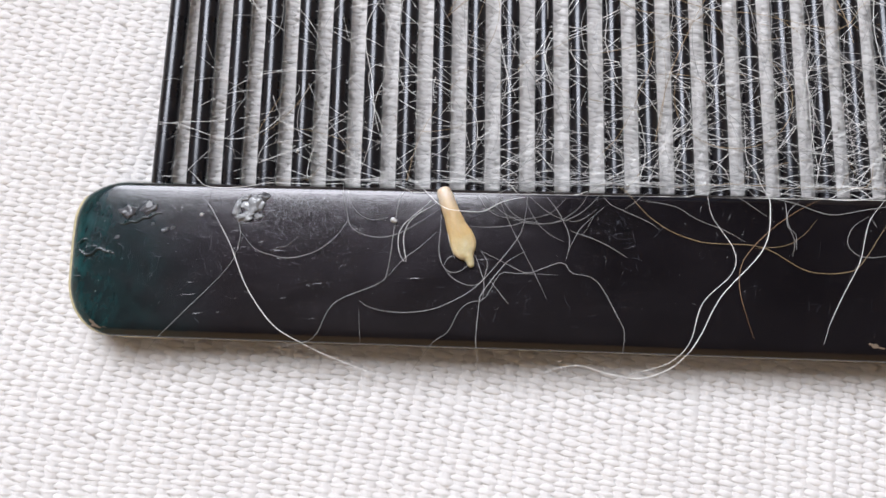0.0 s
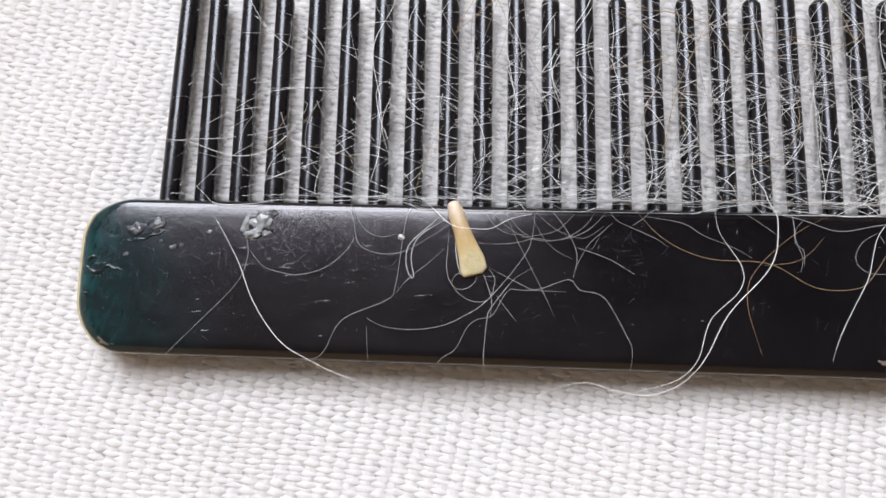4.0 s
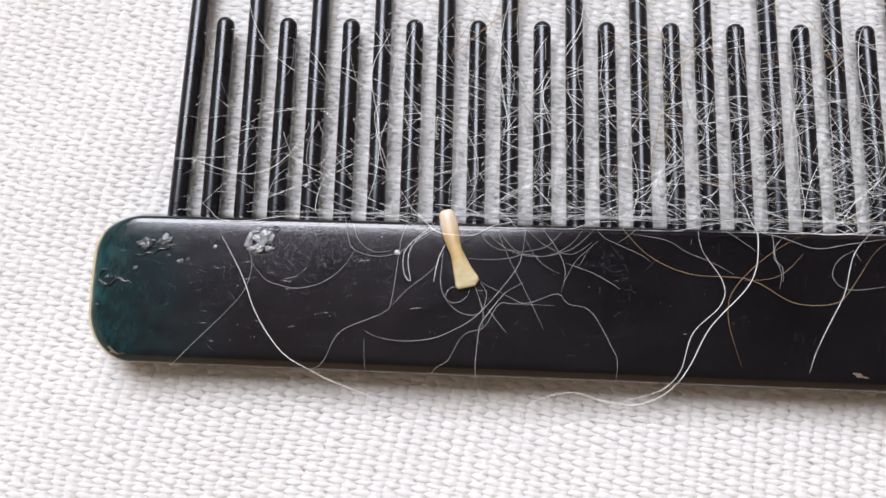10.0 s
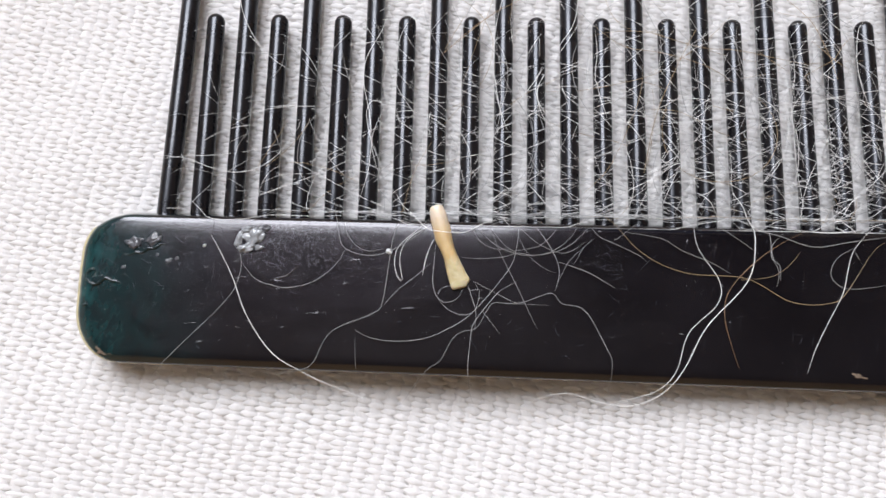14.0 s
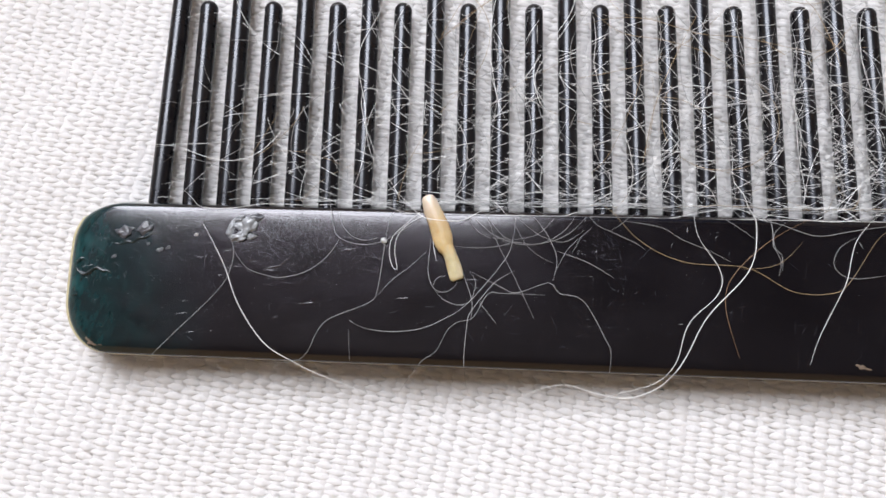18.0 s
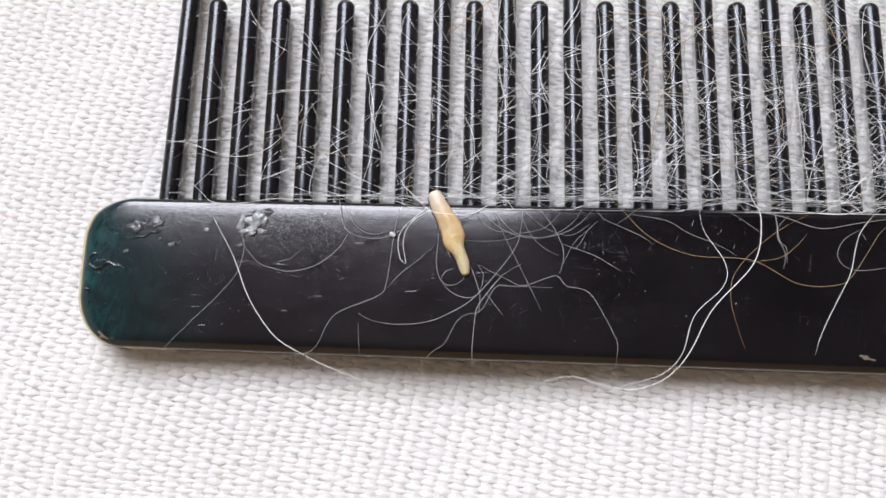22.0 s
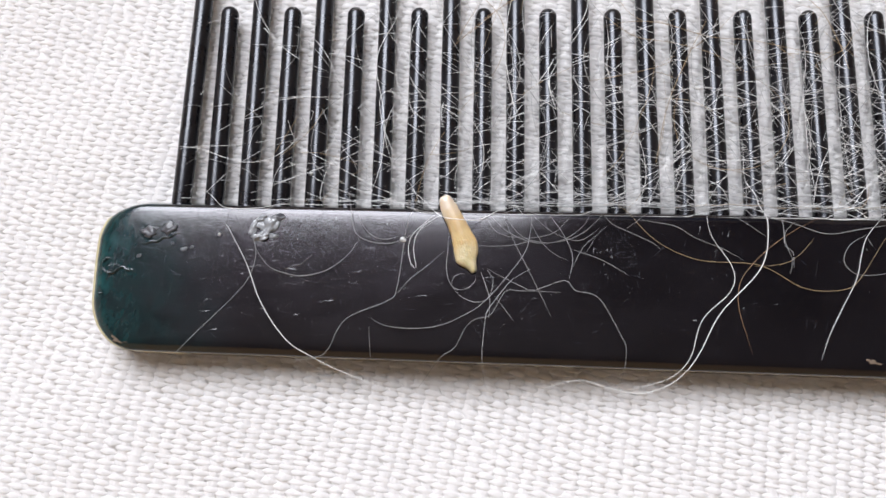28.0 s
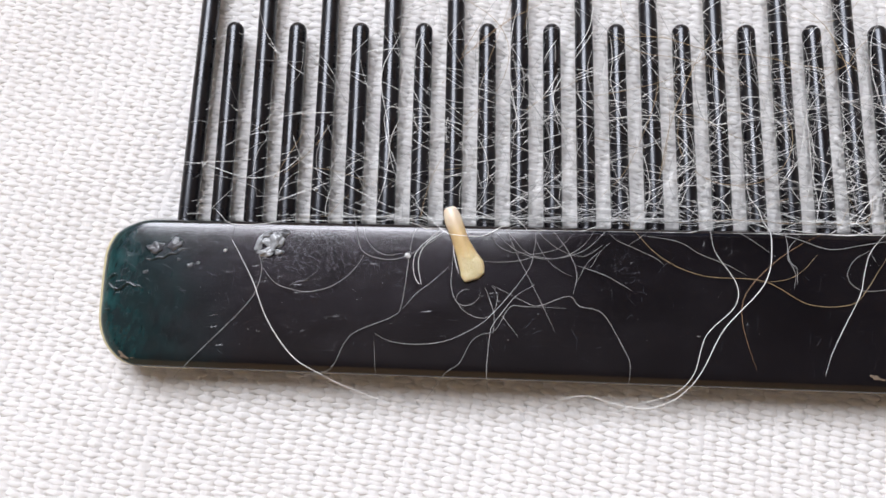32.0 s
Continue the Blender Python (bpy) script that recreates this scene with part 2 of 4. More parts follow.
# ---- the room round the table, added behind the camera and out of its sight ----
structure("floor", (-2.0, -1.5, -0.80), (2.0, 0.9, -0.75), BOARDS, "brown wooden floor of the room under the table")
# unseen ceiling, kept dark so the spine's reflection stays near black
tagged(new("ceiling", box("ceiling", (-2.0, -1.5, 1.85), (2.0, 0.9, 1.95), CEILING)), "added unseen ceiling, dark so the comb's top reflects black", "ceiling", kind="structure")
structure("wall_west", (-2.1, -1.5, -0.8), (-2.0, 0.9, 1.95), PLASTER, "plain warm beige plaster wall")
# added to close the room on the east, unseen
structure("wall_east", (2.0, -1.5, -0.8), (2.1, 0.9, 1.95), PLASTER, "plain warm beige plaster wall, added unseen on the east")
# unseen wall, added close by as a warm reflector for the front shadow
structure("fill_wall_south", (-2.1, -1.6, -0.8), (2.1, -1.5, 1.95), OCHRE, "added unseen ochre wall that warms and fills the comb's shadow")
wall_north = tagged(new("wall_north"), "warm beige plaster wall with one window opening", "wall", kind="structure")
for lo, hi in (((-2.1, 0.7, -0.8), (-1.05, 0.85, 1.95)), ((0.6, 0.7, -0.8), (2.1, 0.85, 1.95)),
               ((-1.05, 0.7, -0.8), (0.6, 0.85, 0.5)), ((-1.05, 0.7, 1.78), (0.6, 0.85, 1.95))):
    part("wall_panel", box("wall_panel", lo, hi, PLASTER), wall_north)
window_1 = tagged(new("window_1"), "white painted window frame in the wall by the table", "window", kind="structure")
for lo, hi in (((-1.05, 0.74, 0.5), (-1.0, 0.8, 1.78)), ((0.55, 0.74, 0.5), (0.6, 0.8, 1.78)),
               ((-1.0, 0.74, 0.5), (0.55, 0.8, 0.55)), ((-1.0, 0.74, 1.73), (0.55, 0.8, 1.78))):
    part("window_frame", box("window_frame", lo, hi, FRAME), window_1)
table = tagged(new("table"), "wooden table covered by a white cotton cloth", "table")
part("tabletop", box("tabletop", (-0.6, -0.55, -0.034), (0.6, 0.55, -0.004), WOOD), table)
for x in (-0.54, 0.54):
    for y in (-0.48, 0.48):
        part("leg", box("leg", (x - 0.03, y - 0.03, -0.75), (x + 0.03, y + 0.03, -0.032), WOOD), table)

# ---- the cloth: close weft yarns over thick warp yarns, with a lining sheet that carries on over the table ----
RIB, PICK = 0.695, 0.248  # spacing of the warp and of the weft
WEFT_WAY, WARP_WAY = radians(-3.4), radians(80.0)
tablecloth = tagged(new("tablecloth"), "white woven cotton cloth spread flat under the comb", "cloth", kind="structure")
sheet_v, sheet_f = [], []
for j in range(41):
    for i in range(49):
        x, y = (i - 24) * 0.025, (j - 21.5) * 0.024
        near = max(0.0, 1 - math.hypot(x - 0.014, y) / 0.08)
        sheet_v.append((x, y, -0.00062 + (1 - min(1, near * 4)) * 0.0006 * noise.noise((x * 14, y * 14, 0))))
for j in range(40):
    for i in range(48):
        a = j * 49 + i
        sheet_f.append((a, a + 1, a + 50, a + 49))
part("lining_sheet", mesh_of("lining_sheet", sheet_v, sheet_f, COTTON_FAR), tablecloth)


def yarns(name, along, spacing_a, spacing_c, n_along, n_across, phase, steps, wide, high, swing, hump, swell, slant, ring):
    """Yarns that dip under and over the crossing ones, as one mesh; swell: how much fatter a yarn is on top than below."""
    rng = np.random.default_rng(7 + n_along)
    n = n_along * steps + 1
    s = (np.arange(n) / steps - n_along / 2) * spacing_a
    k = np.arange(n_across)
    place = (k - n_across / 2) * spacing_c

    def per_crossing(spread):
        coarse = rng.normal(0, spread, (n_across, n_along + 2))
        at = np.arange(n) / steps
        low = at.astype(int)
        f = (at - low) ** 2 * (3 - 2 * (at - low))
        return coarse[:, low] * (1 - f) + coarse[:, low + 1] * f
    drift = 0.05 * spacing_c * np.sin(s[None] * rng.uniform(0.4, 1.3, (n_across, 1)) + rng.uniform(0, 6, (n_across, 1)))
    sway = rng.normal(0, 0.03 * spacing_c, (n_across, 1)) + drift + per_crossing(0.08 * spacing_c)
    up = np.cos(math.pi * (s[None] / spacing_a + phase + k[:, None]))
    sway = sway - slant * np.sin(math.pi * (s[None] / spacing_a + phase + k[:, None]))
    fat = 1 + rng.normal(0, 0.05, (n_across, 1)) + per_crossing(0.11)
    lift = swing * np.where(up > 0, np.abs(up) ** hump, -0.6 * np.abs(up) ** 0.6) + per_crossing(0.14 * swing)
    size = fat * (1 - swell + swell * np.maximum(up, 0) ** 0.6)
    pts = np.zeros((n_across, n, len(ring), 3))
    for r, (c, h) in enumerate(ring):
        pts[:, :, r, along] = s[None]
        pts[:, :, r, 1 - along] = place[:, None] + sway + c * wide * size
        pts[:, :, r, 2] = lift + h * high * size
    u, v = pts[..., 0].copy(), pts[..., 1].copy()
    u += 0.25 * np.sin(v / 6.3 + 0.6) + 0.12 * np.sin(v / 2.1 + u / 9.0)  # the yarns do not run quite straight
    v += 0.22 * np.sin(u / 7.7 + 2.0) + 0.08 * np.sin(u / 2.9 - v / 5.0)
    x = u * math.cos(WEFT_WAY) + v * math.cos(WARP_WAY)
    y = u * math.sin(WEFT_WAY) + v * math.sin(WARP_WAY)
    pts[..., 0], pts[..., 1] = x, y
    pts[..., 2] += 0.085 * np.sin(x / 3.1 + y / 4.6) + 0.065 * np.sin(x / 5.3 - y / 2.4 + 1.0) + 0.06  # the cloth's slight waves
    q = len(ring)
    idx = np.arange(n_across * n * q).reshape(n_across, n, q)
    quads = np.stack([idx[:, :-1, :-1], idx[:, 1:, :-1], idx[:, 1:, 1:], idx[:, :-1, 1:]], -1).reshape(-1, 4)
    if along == 1:
        quads = quads[:, ::-1]
    me = bpy.data.meshes.new(name)
    co = pts.reshape(-1, 3) * MM
    me.vertices.add(len(co))
    me.vertices.foreach_set("co", co.ravel())
    me.loops.add(quads.size)
    me.loops.foreach_set("vertex_index", quads.ravel().astype(np.int32))
    me.polygons.add(len(quads))
    me.polygons.foreach_set("loop_start", np.arange(0, quads.size, 4, dtype=np.int32))
    me.polygons.foreach_set("use_smooth", np.ones(len(quads), dtype=bool))
    me.update(calc_edges=True)
    me.validate()
    me.materials.append(COTTON)
    return me


ROUND = [(-1.0, -0.5), (-0.85, 0.3), (-0.35, 0.88), (0.35, 0.88), (0.85, 0.3), (1.0, -0.5)]
FLAT = [(-1.0, -0.6), (-0.6, 0.6), (0.0, 1.0), (0.6, 0.6), (1.0, -0.6)]
CLOTH_POSE = pose(15 * MM, -1 * MM, 0)
tagged(part("weft_yarn", yarns("weft_yarn", 0, RIB, PICK, 90, 164, 0.0, 12, 0.182, 0.080, 0.058, 1.6, 0.42, 0.03, ROUND), tablecloth, m=CLOTH_POSE), "row on row of white cotton weft yarn", kind="stuff")
tagged(part("warp_yarn", yarns("warp_yarn", 1, PICK, RIB, 164, 104, 1.0, 3, 0.30, 0.085, 0.012, 1.0, 0.0, 0.0, FLAT), tablecloth, m=CLOTH_POSE), "white cotton warp yarn under the weft", kind="stuff")

# ---- the comb ----
pet_comb = tagged(new("pet_comb"), "scratched black metal pet comb with long and short teeth", "comb")
PITCH = 1.75


def spine_outline():
    pts = []

    def arc(cx, cy, r, a0, a1, n):
        for k in range(n + 1):
            a = radians(a0 + (a1 - a0) * k / n)
            pts.append((cx + r * math.cos(a), cy + r * math.sin(a)))
    y_top, y_bottom = (lambda x: -0.12 - 0.006 * x), (lambda x: -7.84 - 0.0155 * x)
    for x in range(100, 0, -4):
        pts.append((x, y_top(x)))
    for k in range(25):
        a = radians(90 + 3.7 * k)
        pts.append((-1.2 + 2.38 * math.cos(a), -2.45 + 2.33 * math.sin(a)))
    pts.extend(((-3.60, -3.2), (-3.59, -4.0)))
    for k in range(23):
        a = radians(181 + 3.95 * k)
        pts.append((-1.25 + 2.32 * math.cos(a), -5.05 + 2.755 * math.sin(a)))
    for x in range(1, 101, 4):
        pts.append((x, y_bottom(x)))
    arc(108.6, -5.9, 2.6, 270, 358, 12)
    arc(109.0, -2.9, 2.2, 2, 90, 12)
    return pts


def edged_plate(name, outline, back, front, mat):
    """A plate whose edge follows (inset, height) rings inside the outline: back where it faces the teeth, front elsewhere."""
    p = np.array(outline)
    d = np.roll(p, -1, 0) - np.roll(p, 1, 0)
    d /= np.linalg.norm(d, axis=1)[:, None]
    inward = np.stack([-d[:, 1], d[:, 0]], 1)
    share = np.clip((-inward[:, 1] - 0.6) / 0.38, 0, 1)[:, None]
    n, verts, faces = len(p), [], []
    for (i0, z0), (i1, z1) in zip(back, front):
        ring = p + inward * (i0 * share + i1 * (1 - share))
        z = z0 * share + z1 * (1 - share)
        verts += [(x * MM, y * MM, h * MM) for (x, y), (h,) in zip(ring.tolist(), z.tolist())]
    for r in range(len(back) - 1):
        for k in range(n):
            a, b = r * n + k, r * n + (k + 1) % n
            faces.append((a, b, b + n, a + n))
    faces.append(tuple(range((len(back) - 1) * n, len(back) * n)))
    faces.append(tuple(reversed(range(n))))
    return mesh_of(name, verts, faces, mat)


FOOT = [(0.5, 0.12), (0.2, 0.15), (0.05, 0.25), (0.0, 0.45), (0.0, 1.2)]
BACK = FOOT + [(0.02, 1.40), (0.05, 1.60), (0.23, 2.04), (0.25, 2.09), (0.27, 2.14), (0.31, 2.19), (0.36, 2.22), (0.43, 2.252), (0.50, 2.272), (0.57, 2.283), (0.66, 2.288), (1.1, 2.295), (2.0, 2.30)]
FRONT = FOOT + [(0.0, 1.75), (0.005, 1.99), (0.03, 2.043), (0.10, 2.10), (0.17, 2.148), (0.293, 2.211), (0.424, 2.256), (0.561, 2.282), (0.66, 2.291), (0.76, 2.295), (1.0, 2.298), (1.4, 2.299), (2.0, 2.30)]
spine = part("spine", edged_plate("spine", spine_outline(), BACK, FRONT, ENAMEL), pet_comb, "flat black enamelled spine, green reflection painted on its rounded end")

rim_line = [(x - 0.10 * min(1.0, max(0.0, (-0.8 - x) / 1.5)), y) for x, y in spine_outline()]
RIM = [(0.3, 0.3), (0.05, 0.33), (0.0, 0.4), (0.0, 1.95), (0.02, 2.02), (0.07, 2.05), (0.3, 2.05)]
RIM_BACK = [(i + 0.1, h * 0.5) for i, h in RIM]
BRASS = plain("worn_brass", (0.36, 0.31, 0.19), 0.45, 2500, 0.4, 0.0001)
part("bare_edge", edged_plate("bare_edge", rim_line, RIM_BACK, RIM, BRASS), spine, "bare brass-coloured edge under the worn enamel")


def tooth_mesh(name, length):
    """A round rod along y with a domed tip and a slightly flattened root."""
    prof = [(-0.9, 0.50), (0.0, 0.50), (length * 0.5, 0.495), (length - 1.2, 0.48)]
    prof += [(length - 0.48 + 0.48 * math.sin(radians(a)), 0.48 * math.cos(radians(a))) for a in range(0, 90, 15)]
    n, verts, faces = 20, [], []
    for y, r in prof:
        verts += [(r * math.cos(2 * math.pi * k / n) * MM, y * MM, r * math.sin(2 * math.pi * k / n) * MM) for k in range(n)]
    for q in range(len(prof) - 1):
        for k in range(n):
            a, b = q * n + k, q * n + (k + 1) % n
            faces.append((b, a, a + n, b + n))
    verts.append((0, length * MM, 0))
    top = (len(prof) - 1) * n
    faces += [(top + (k + 1) % n, top + k, len(verts) - 1) for k in range(n)]
    return mesh_of(name, verts, faces, TOOTH_ENAMEL)


LONG, SHORT = tooth_mesh("long_tooth", 17.5), tooth_mesh("short_tooth", 11.35)
for k in range(62):
    part("tooth", SHORT if k % 2 else LONG, pet_comb, "short black tooth with a domed tip" if k % 2 else "long black tooth",
         pose(k * PITCH * MM, -0.1 * MM, 0.92 * MM, 0, 0, -1.2 if k == 0 else 0))  # the end tooth is slightly bent


def spline(points, step=0.22):
    """A smooth line through the points."""
    out = []
    p = [points[0], *points, points[-1]]
    for k in range(1, len(p) - 2):
        a, b, c, d = (np.array(q, float) for q in p[k - 1:k + 3])
        n = max(2, int(np.linalg.norm(c - b) / step))
        for i in range(n):
            t = i / n
            out.append(0.5 * (2 * b + (c - a) * t + (2 * a - 5 * b + 4 * c - d) * t * t + (3 * b - a - 3 * c + d) * t ** 3))
    out.append(np.array(points[-1], float))
    return np.array(out)


def tube(line, radius, sides=5, verts=None, faces=None):
    verts, faces = ([], []) if verts is None else (verts, faces)
    t = np.gradient(line, axis=0)
    t /= np.linalg.norm(t, axis=1)[:, None] + 1e-9
    side = np.cross(t, (0, 0, 1.0))
    side /= np.linalg.norm(side, axis=1)[:, None] + 1e-9
    up = np.cross(side, t)
    base, n = len(verts), len(line)
    taper = radius * np.minimum(1, 0.35 + 3.0 * np.minimum(np.arange(n), np.arange(n)[::-1]) / n)
    for k in range(sides):
        a = 2 * math.pi * k / sides
        ring = line + (side * math.cos(a) + up * math.sin(a)) * taper[:, None]
        verts.extend((ring * MM).tolist())
    for k in range(sides):
        k2 = (k + 1) % sides
        faces.extend((base + k * n + i, base + k * n + i + 1, base + k2 * n + i + 1, base + k2 * n + i) for i in range(n - 1))
    return verts, faces


# ---- marks on the comb ----
def lump(name, x, y, size, mat, parent, seed, label="", z=2.3, turn=0.0):
    """A low ragged crust of lumps."""
    bm = bmesh.new()
    bmesh.ops.create_icosphere(bm, subdivisions=4, radius=1)
    for v in bm.verts:
        f = 1 + 0.55 * noise.noise(v.co * 1.6 + Vector((seed * 3.1, 0, 0))) + 0.3 * noise.noise(v.co * 4.5 + Vector((0, seed * 1.7, 0)))
        v.co = Vector((v.co.x * size[0] * f, v.co.y * size[1] * f, v.co.z * size[2] * f)) * MM
    me = bpy.data.meshes.new(name)
    bm.to_mesh(me)
    bm.free()
    me.materials.append(mat)
    me.polygons.foreach_set("use_smooth", [True] * len(me.polygons))
    return part(name, me, parent, label, pose(x * MM, y * MM, z * MM, 0, 0, turn))


def ridge(name, radius, label, *points):
    """A wrinkle raised in the lacquer, along a line."""
    line = np.array([(x, y, 2.30) for x, y in spline(points, 0.06)])
    return part(name, mesh_of(name, *tube(line, radius, 8), ENAMEL), spine, label)


for x, y, size, mat, seed, turn in ((-0.92, -1.88, (0.42, 0.34, 0.12), CRUST_DARK, 4, 10), (0.05, -1.7, (0.42, 0.26, 0.11), CRUST_DARK, 5, 25), (5.1, -1.45, (0.55, 0.4, 0.16), CRUST, 1, 30), (4.75, -2.0, (0.5, 0.24, 0.16), CRUST, 2, 15),
                                    (5.5, -1.05, (0.4, 0.18, 0.12), CRUST_DARK, 13, 10), (4.3, -1.6, (0.16, 0.4, 0.14), CRUST, 14, -15), (5.35, -2.0, (0.26, 0.14, 0.14), CRUST, 3, 0), (4.75, -1.1, (0.3, 0.16, 0.14), CRUST, 15, 20)):
    lump("blister", x, y, size, mat, spine, seed, "cracked grey paint blister", 2.28, turn)
ridge("crease", 0.07, "long crease in the enamel under the blisters", (-1.4, -2.42), (-1.1, -2.5), (-0.8, -2.36), (-0.5, -2.38), (-0.2, -2.16), (0.1, -2.14), (0.4, -1.94), (0.7, -1.92))
ridge("crease", 0.04, "thin scraped ridge in the enamel", (6.0, -3.68), (6.4, -3.5), (6.8, -3.42), (7.1, -3.15), (7.35, -2.92))
ridge("nick", 0.075, "raised wrinkle in the enamel", (-3.16, -3.5), (-3.05, -3.32), (-2.88, -3.25), (-2.74, -3.34))
ridge("nick", 0.085, "raised wrinkle in the enamel", (-3.2, -3.72), (-2.98, -3.9), (-2.75, -4.02), (-2.5, -3.95), (-2.3, -3.74), (-2.1, -3.7), (-1.85, -3.84), (-1.62, -3.84), (-1.4, -3.98))
ridge("nick", 0.05, "short raised wrinkle in the enamel", (-3.3, -5.0), (-3.12, -5.03), (-2.95, -5.0))
for x, y, size, seed in ((-1.38, -3.12, 0.13, 6), (0.92, -2.74, 0.17, 7), (1.3, -2.62, 0.11, 10), (0.3, -2.45, 0.1, 12)):
    lump("pimple", x, y, (size, size * 0.7, 0.05), CRUST_DARK, spine, seed, "small blister in the enamel", 2.29, 20)
lump("rust_spot", -1.75, -7.25, (0.6, 0.22, 0.06), RUST, spine, 8, "bare rusty chip at the corner", 2.18, -6)
lump("rust_spot", 34.4, -7.65, (0.32, 0.12, 0.05), RUST, spine, 9, "bare rusty chip at the edge", 2.265, -12)

# hairline scratches in the lacquer, in a few scuffed places
scratch_rng = random.Random(3)
scratch_v, scratch_f = [], []
for cx, cy, sx, sy, count in ((4.0, -2.6, 4.2, 1.3, 120), (6.5, -2.2, 1.6, 0.9, 120), (8.3, -1.9, 1.7, 0.7, 230), (16.5, -6.0, 3.2, 0.9, 45), (22.7, -2.2, 0.5, 0.6, 40), (12.5, -4.8, 4.5, 1.6, 50), (24.0, -3.0, 6.0, 1.6, 60), (0.5, -5.0, 2.5, 1.6, 50)):
    for _ in range(count):
        x, y = scratch_rng.gauss(cx, sx), scratch_rng.gauss(cy, sy)
        if not (-2.8 < x < 40 and -7.1 < y < -1.0):
            continue
        a = scratch_rng.choice((0.1, 1.5, 1.6, 0.8, -0.5, 2.1)) + scratch_rng.gauss(0, 0.22)
        length, wide, curve = scratch_rng.expovariate(5.0) + 0.05, scratch_rng.uniform(0.002, 0.007), scratch_rng.gauss(0, 0.2)
        base = len(scratch_v)
        for q in range(5):
            f = q / 4 - 0.5
            b = a + curve * f
            w = wide * (1 - 3.2 * f * f)
            for side in (-1, 1):
                scratch_v.append(((x + math.cos(b) * length * f - math.sin(a) * w * side) * MM, (y + math.sin(b) * length * f + math.cos(a) * w * side) * MM, 2.304 * MM))
        scratch_f.extend((base + 2 * q, base + 2 * q + 2, base + 2 * q + 3, base + 2 * q + 1) for q in range(4))
SCRATCH = plain("bared_lacquer", (0.026, 0.027, 0.037), 0.4, 2000, 0.4, 0.00001)
tagged(part("scratched_lacquer", mesh_of("scratched_lacquer", scratch_v, scratch_f, SCRATCH), spine), "fine pale scratches in the black lacquer", kind="stuff")

# dust and lint specks; the tiny ones also paint glints on the enamel
rng = random.Random(5)
specks_v, specks_f = [], []


def speck(x, y, z, r, stretch, turn):
    base = len(specks_v)
    for dx, dy, dz in ((1, 0, 0), (0, 1, 0), (-1, 0, 0), (0, -1, 0), (0, 0, 1), (0, 0, -0.5)):
        px, py = dx * r * stretch, dy * r
        specks_v.append(((x + px * math.cos(turn) - py * math.sin(turn)) * MM, (y + px * math.sin(turn) + py * math.cos(turn)) * MM, (z + dz * r) * MM))
    for a, b in ((0, 1), (1, 2), (2, 3), (3, 0)):
        specks_f.extend([(base + a, base + b, base + 4), (base + b, base + a, base + 5)])


for k in range(260):
    x = rng.uniform(-3.2, 38)
    y = rng.uniform(-7.2, -0.9)
    if rng.random() < 0.55 or x < 17:
        speck(x, y, 2.3, rng.choice((0.004, 0.005, 0.007, 0.010)), rng.choice((1, 1, 1, 1.5, 2, 3)), rng.uniform(0, 3.14))
for x, y, r in ((2.62, -1.96, 0.10), (6.89, 1.54, 0.10), (13.1, 2.0, 0.08)):
    speck(x, y, 2.33 if y < 0 else 1.5, r, 1.2, 0.4)
tagged(new("dust_glint_specks", mesh_of("dust_glint_specks", specks_v, specks_f, DUST_GLINT, False)), "white dust and lint specks and painted glints on the black comb", "dust", kind="stuff")


lint = tagged(new("lint_ball"), "small white ball of lint on the black spine", "lint")
lump("fluff", 0, 0, (0.14, 0.12, 0.12), DUST_GLINT, lint, 31, z=0.0)
lint.matrix_basis = pose(11.85 * MM, -2.1 * MM, 2.4 * MM)


# ---- hair ----
def rest_height(x, y):
    """Height at which a hair lies: on the cloth, on the spine, or over the teeth."""
    if y > -0.15:
        return 1.48
    front = y + 7.85 + 0.01 * x
    if front < 0:
        return max(0.45, 2.15 + 1.0 * front)
    if x < -3.6:
        return 1.9
    return 2.35 - 0.2 * (1 - min(1.0, front / 0.5)) ** 2 - 0.45 * (1 - min(1.0, max(0.0, -0.1 - y) / 0.8)) ** 2


HAIR_COLOUR = {"white": "white", "grey": "off-white", "pale": "grey", "tan": "tan", "brown": "brown"}


def hair_label(colour, line):
    """Says how long and curled a hair is and what it lies on."""
    y = [p[1] for p in line]
    length = sum(math.dist(a[:2], b[:2]) for a, b in zip(line, line[1:]))
    curl = "curled " if math.dist(line[0][:2], line[-1][:2]) < 0.7 * length else ""
    size = "short " if length < 3 else ("long " if length > 9 else "")
    if min(y) > -0.2:
        place = "caught across the comb's teeth"
    elif min(y) < -7.9:
        place = "hanging from the comb onto cloth"
    elif max(y) > 0:
        place = "reaching from the teeth onto the spine"
    else:
        place = "lying on the black spine"
    return size + curl + HAIR_COLOUR[colour] + " pet hair " + place


hair_rng = random.Random(11)


def pet_hair(colour, thick, *points, over_body=False, dragged=False):
    line = spline(points)
    wave = hair_rng.uniform(0, 6)
    pts = []
    for k, (x, y) in enumerate(line):
        z = (max(rest_height(x, y), rest_height(x, y - 0.65)) if dragged else rest_height(x, y)) + 0.04 + 0.04 * math.sin(k * 0.35 + wave)
        if over_body:
            z += 0.95 * math.exp(-((x - 14.4) / 1.0) ** 4)
        pts.append((x, y, z))
    pts = np.array(pts)
    for _ in range(3):
        pts[1:-1, 2] = (pts[:-2, 2] + pts[1:-1, 2] * 2 + pts[2:, 2]) / 4
    ob = new("pet_hair", mesh_of("pet_hair", *tube(pts, 0.0138 * thick), FUR[colour]))
    return tagged(ob, hair_label(colour, pts.tolist()), "hair", "hairs on the comb")


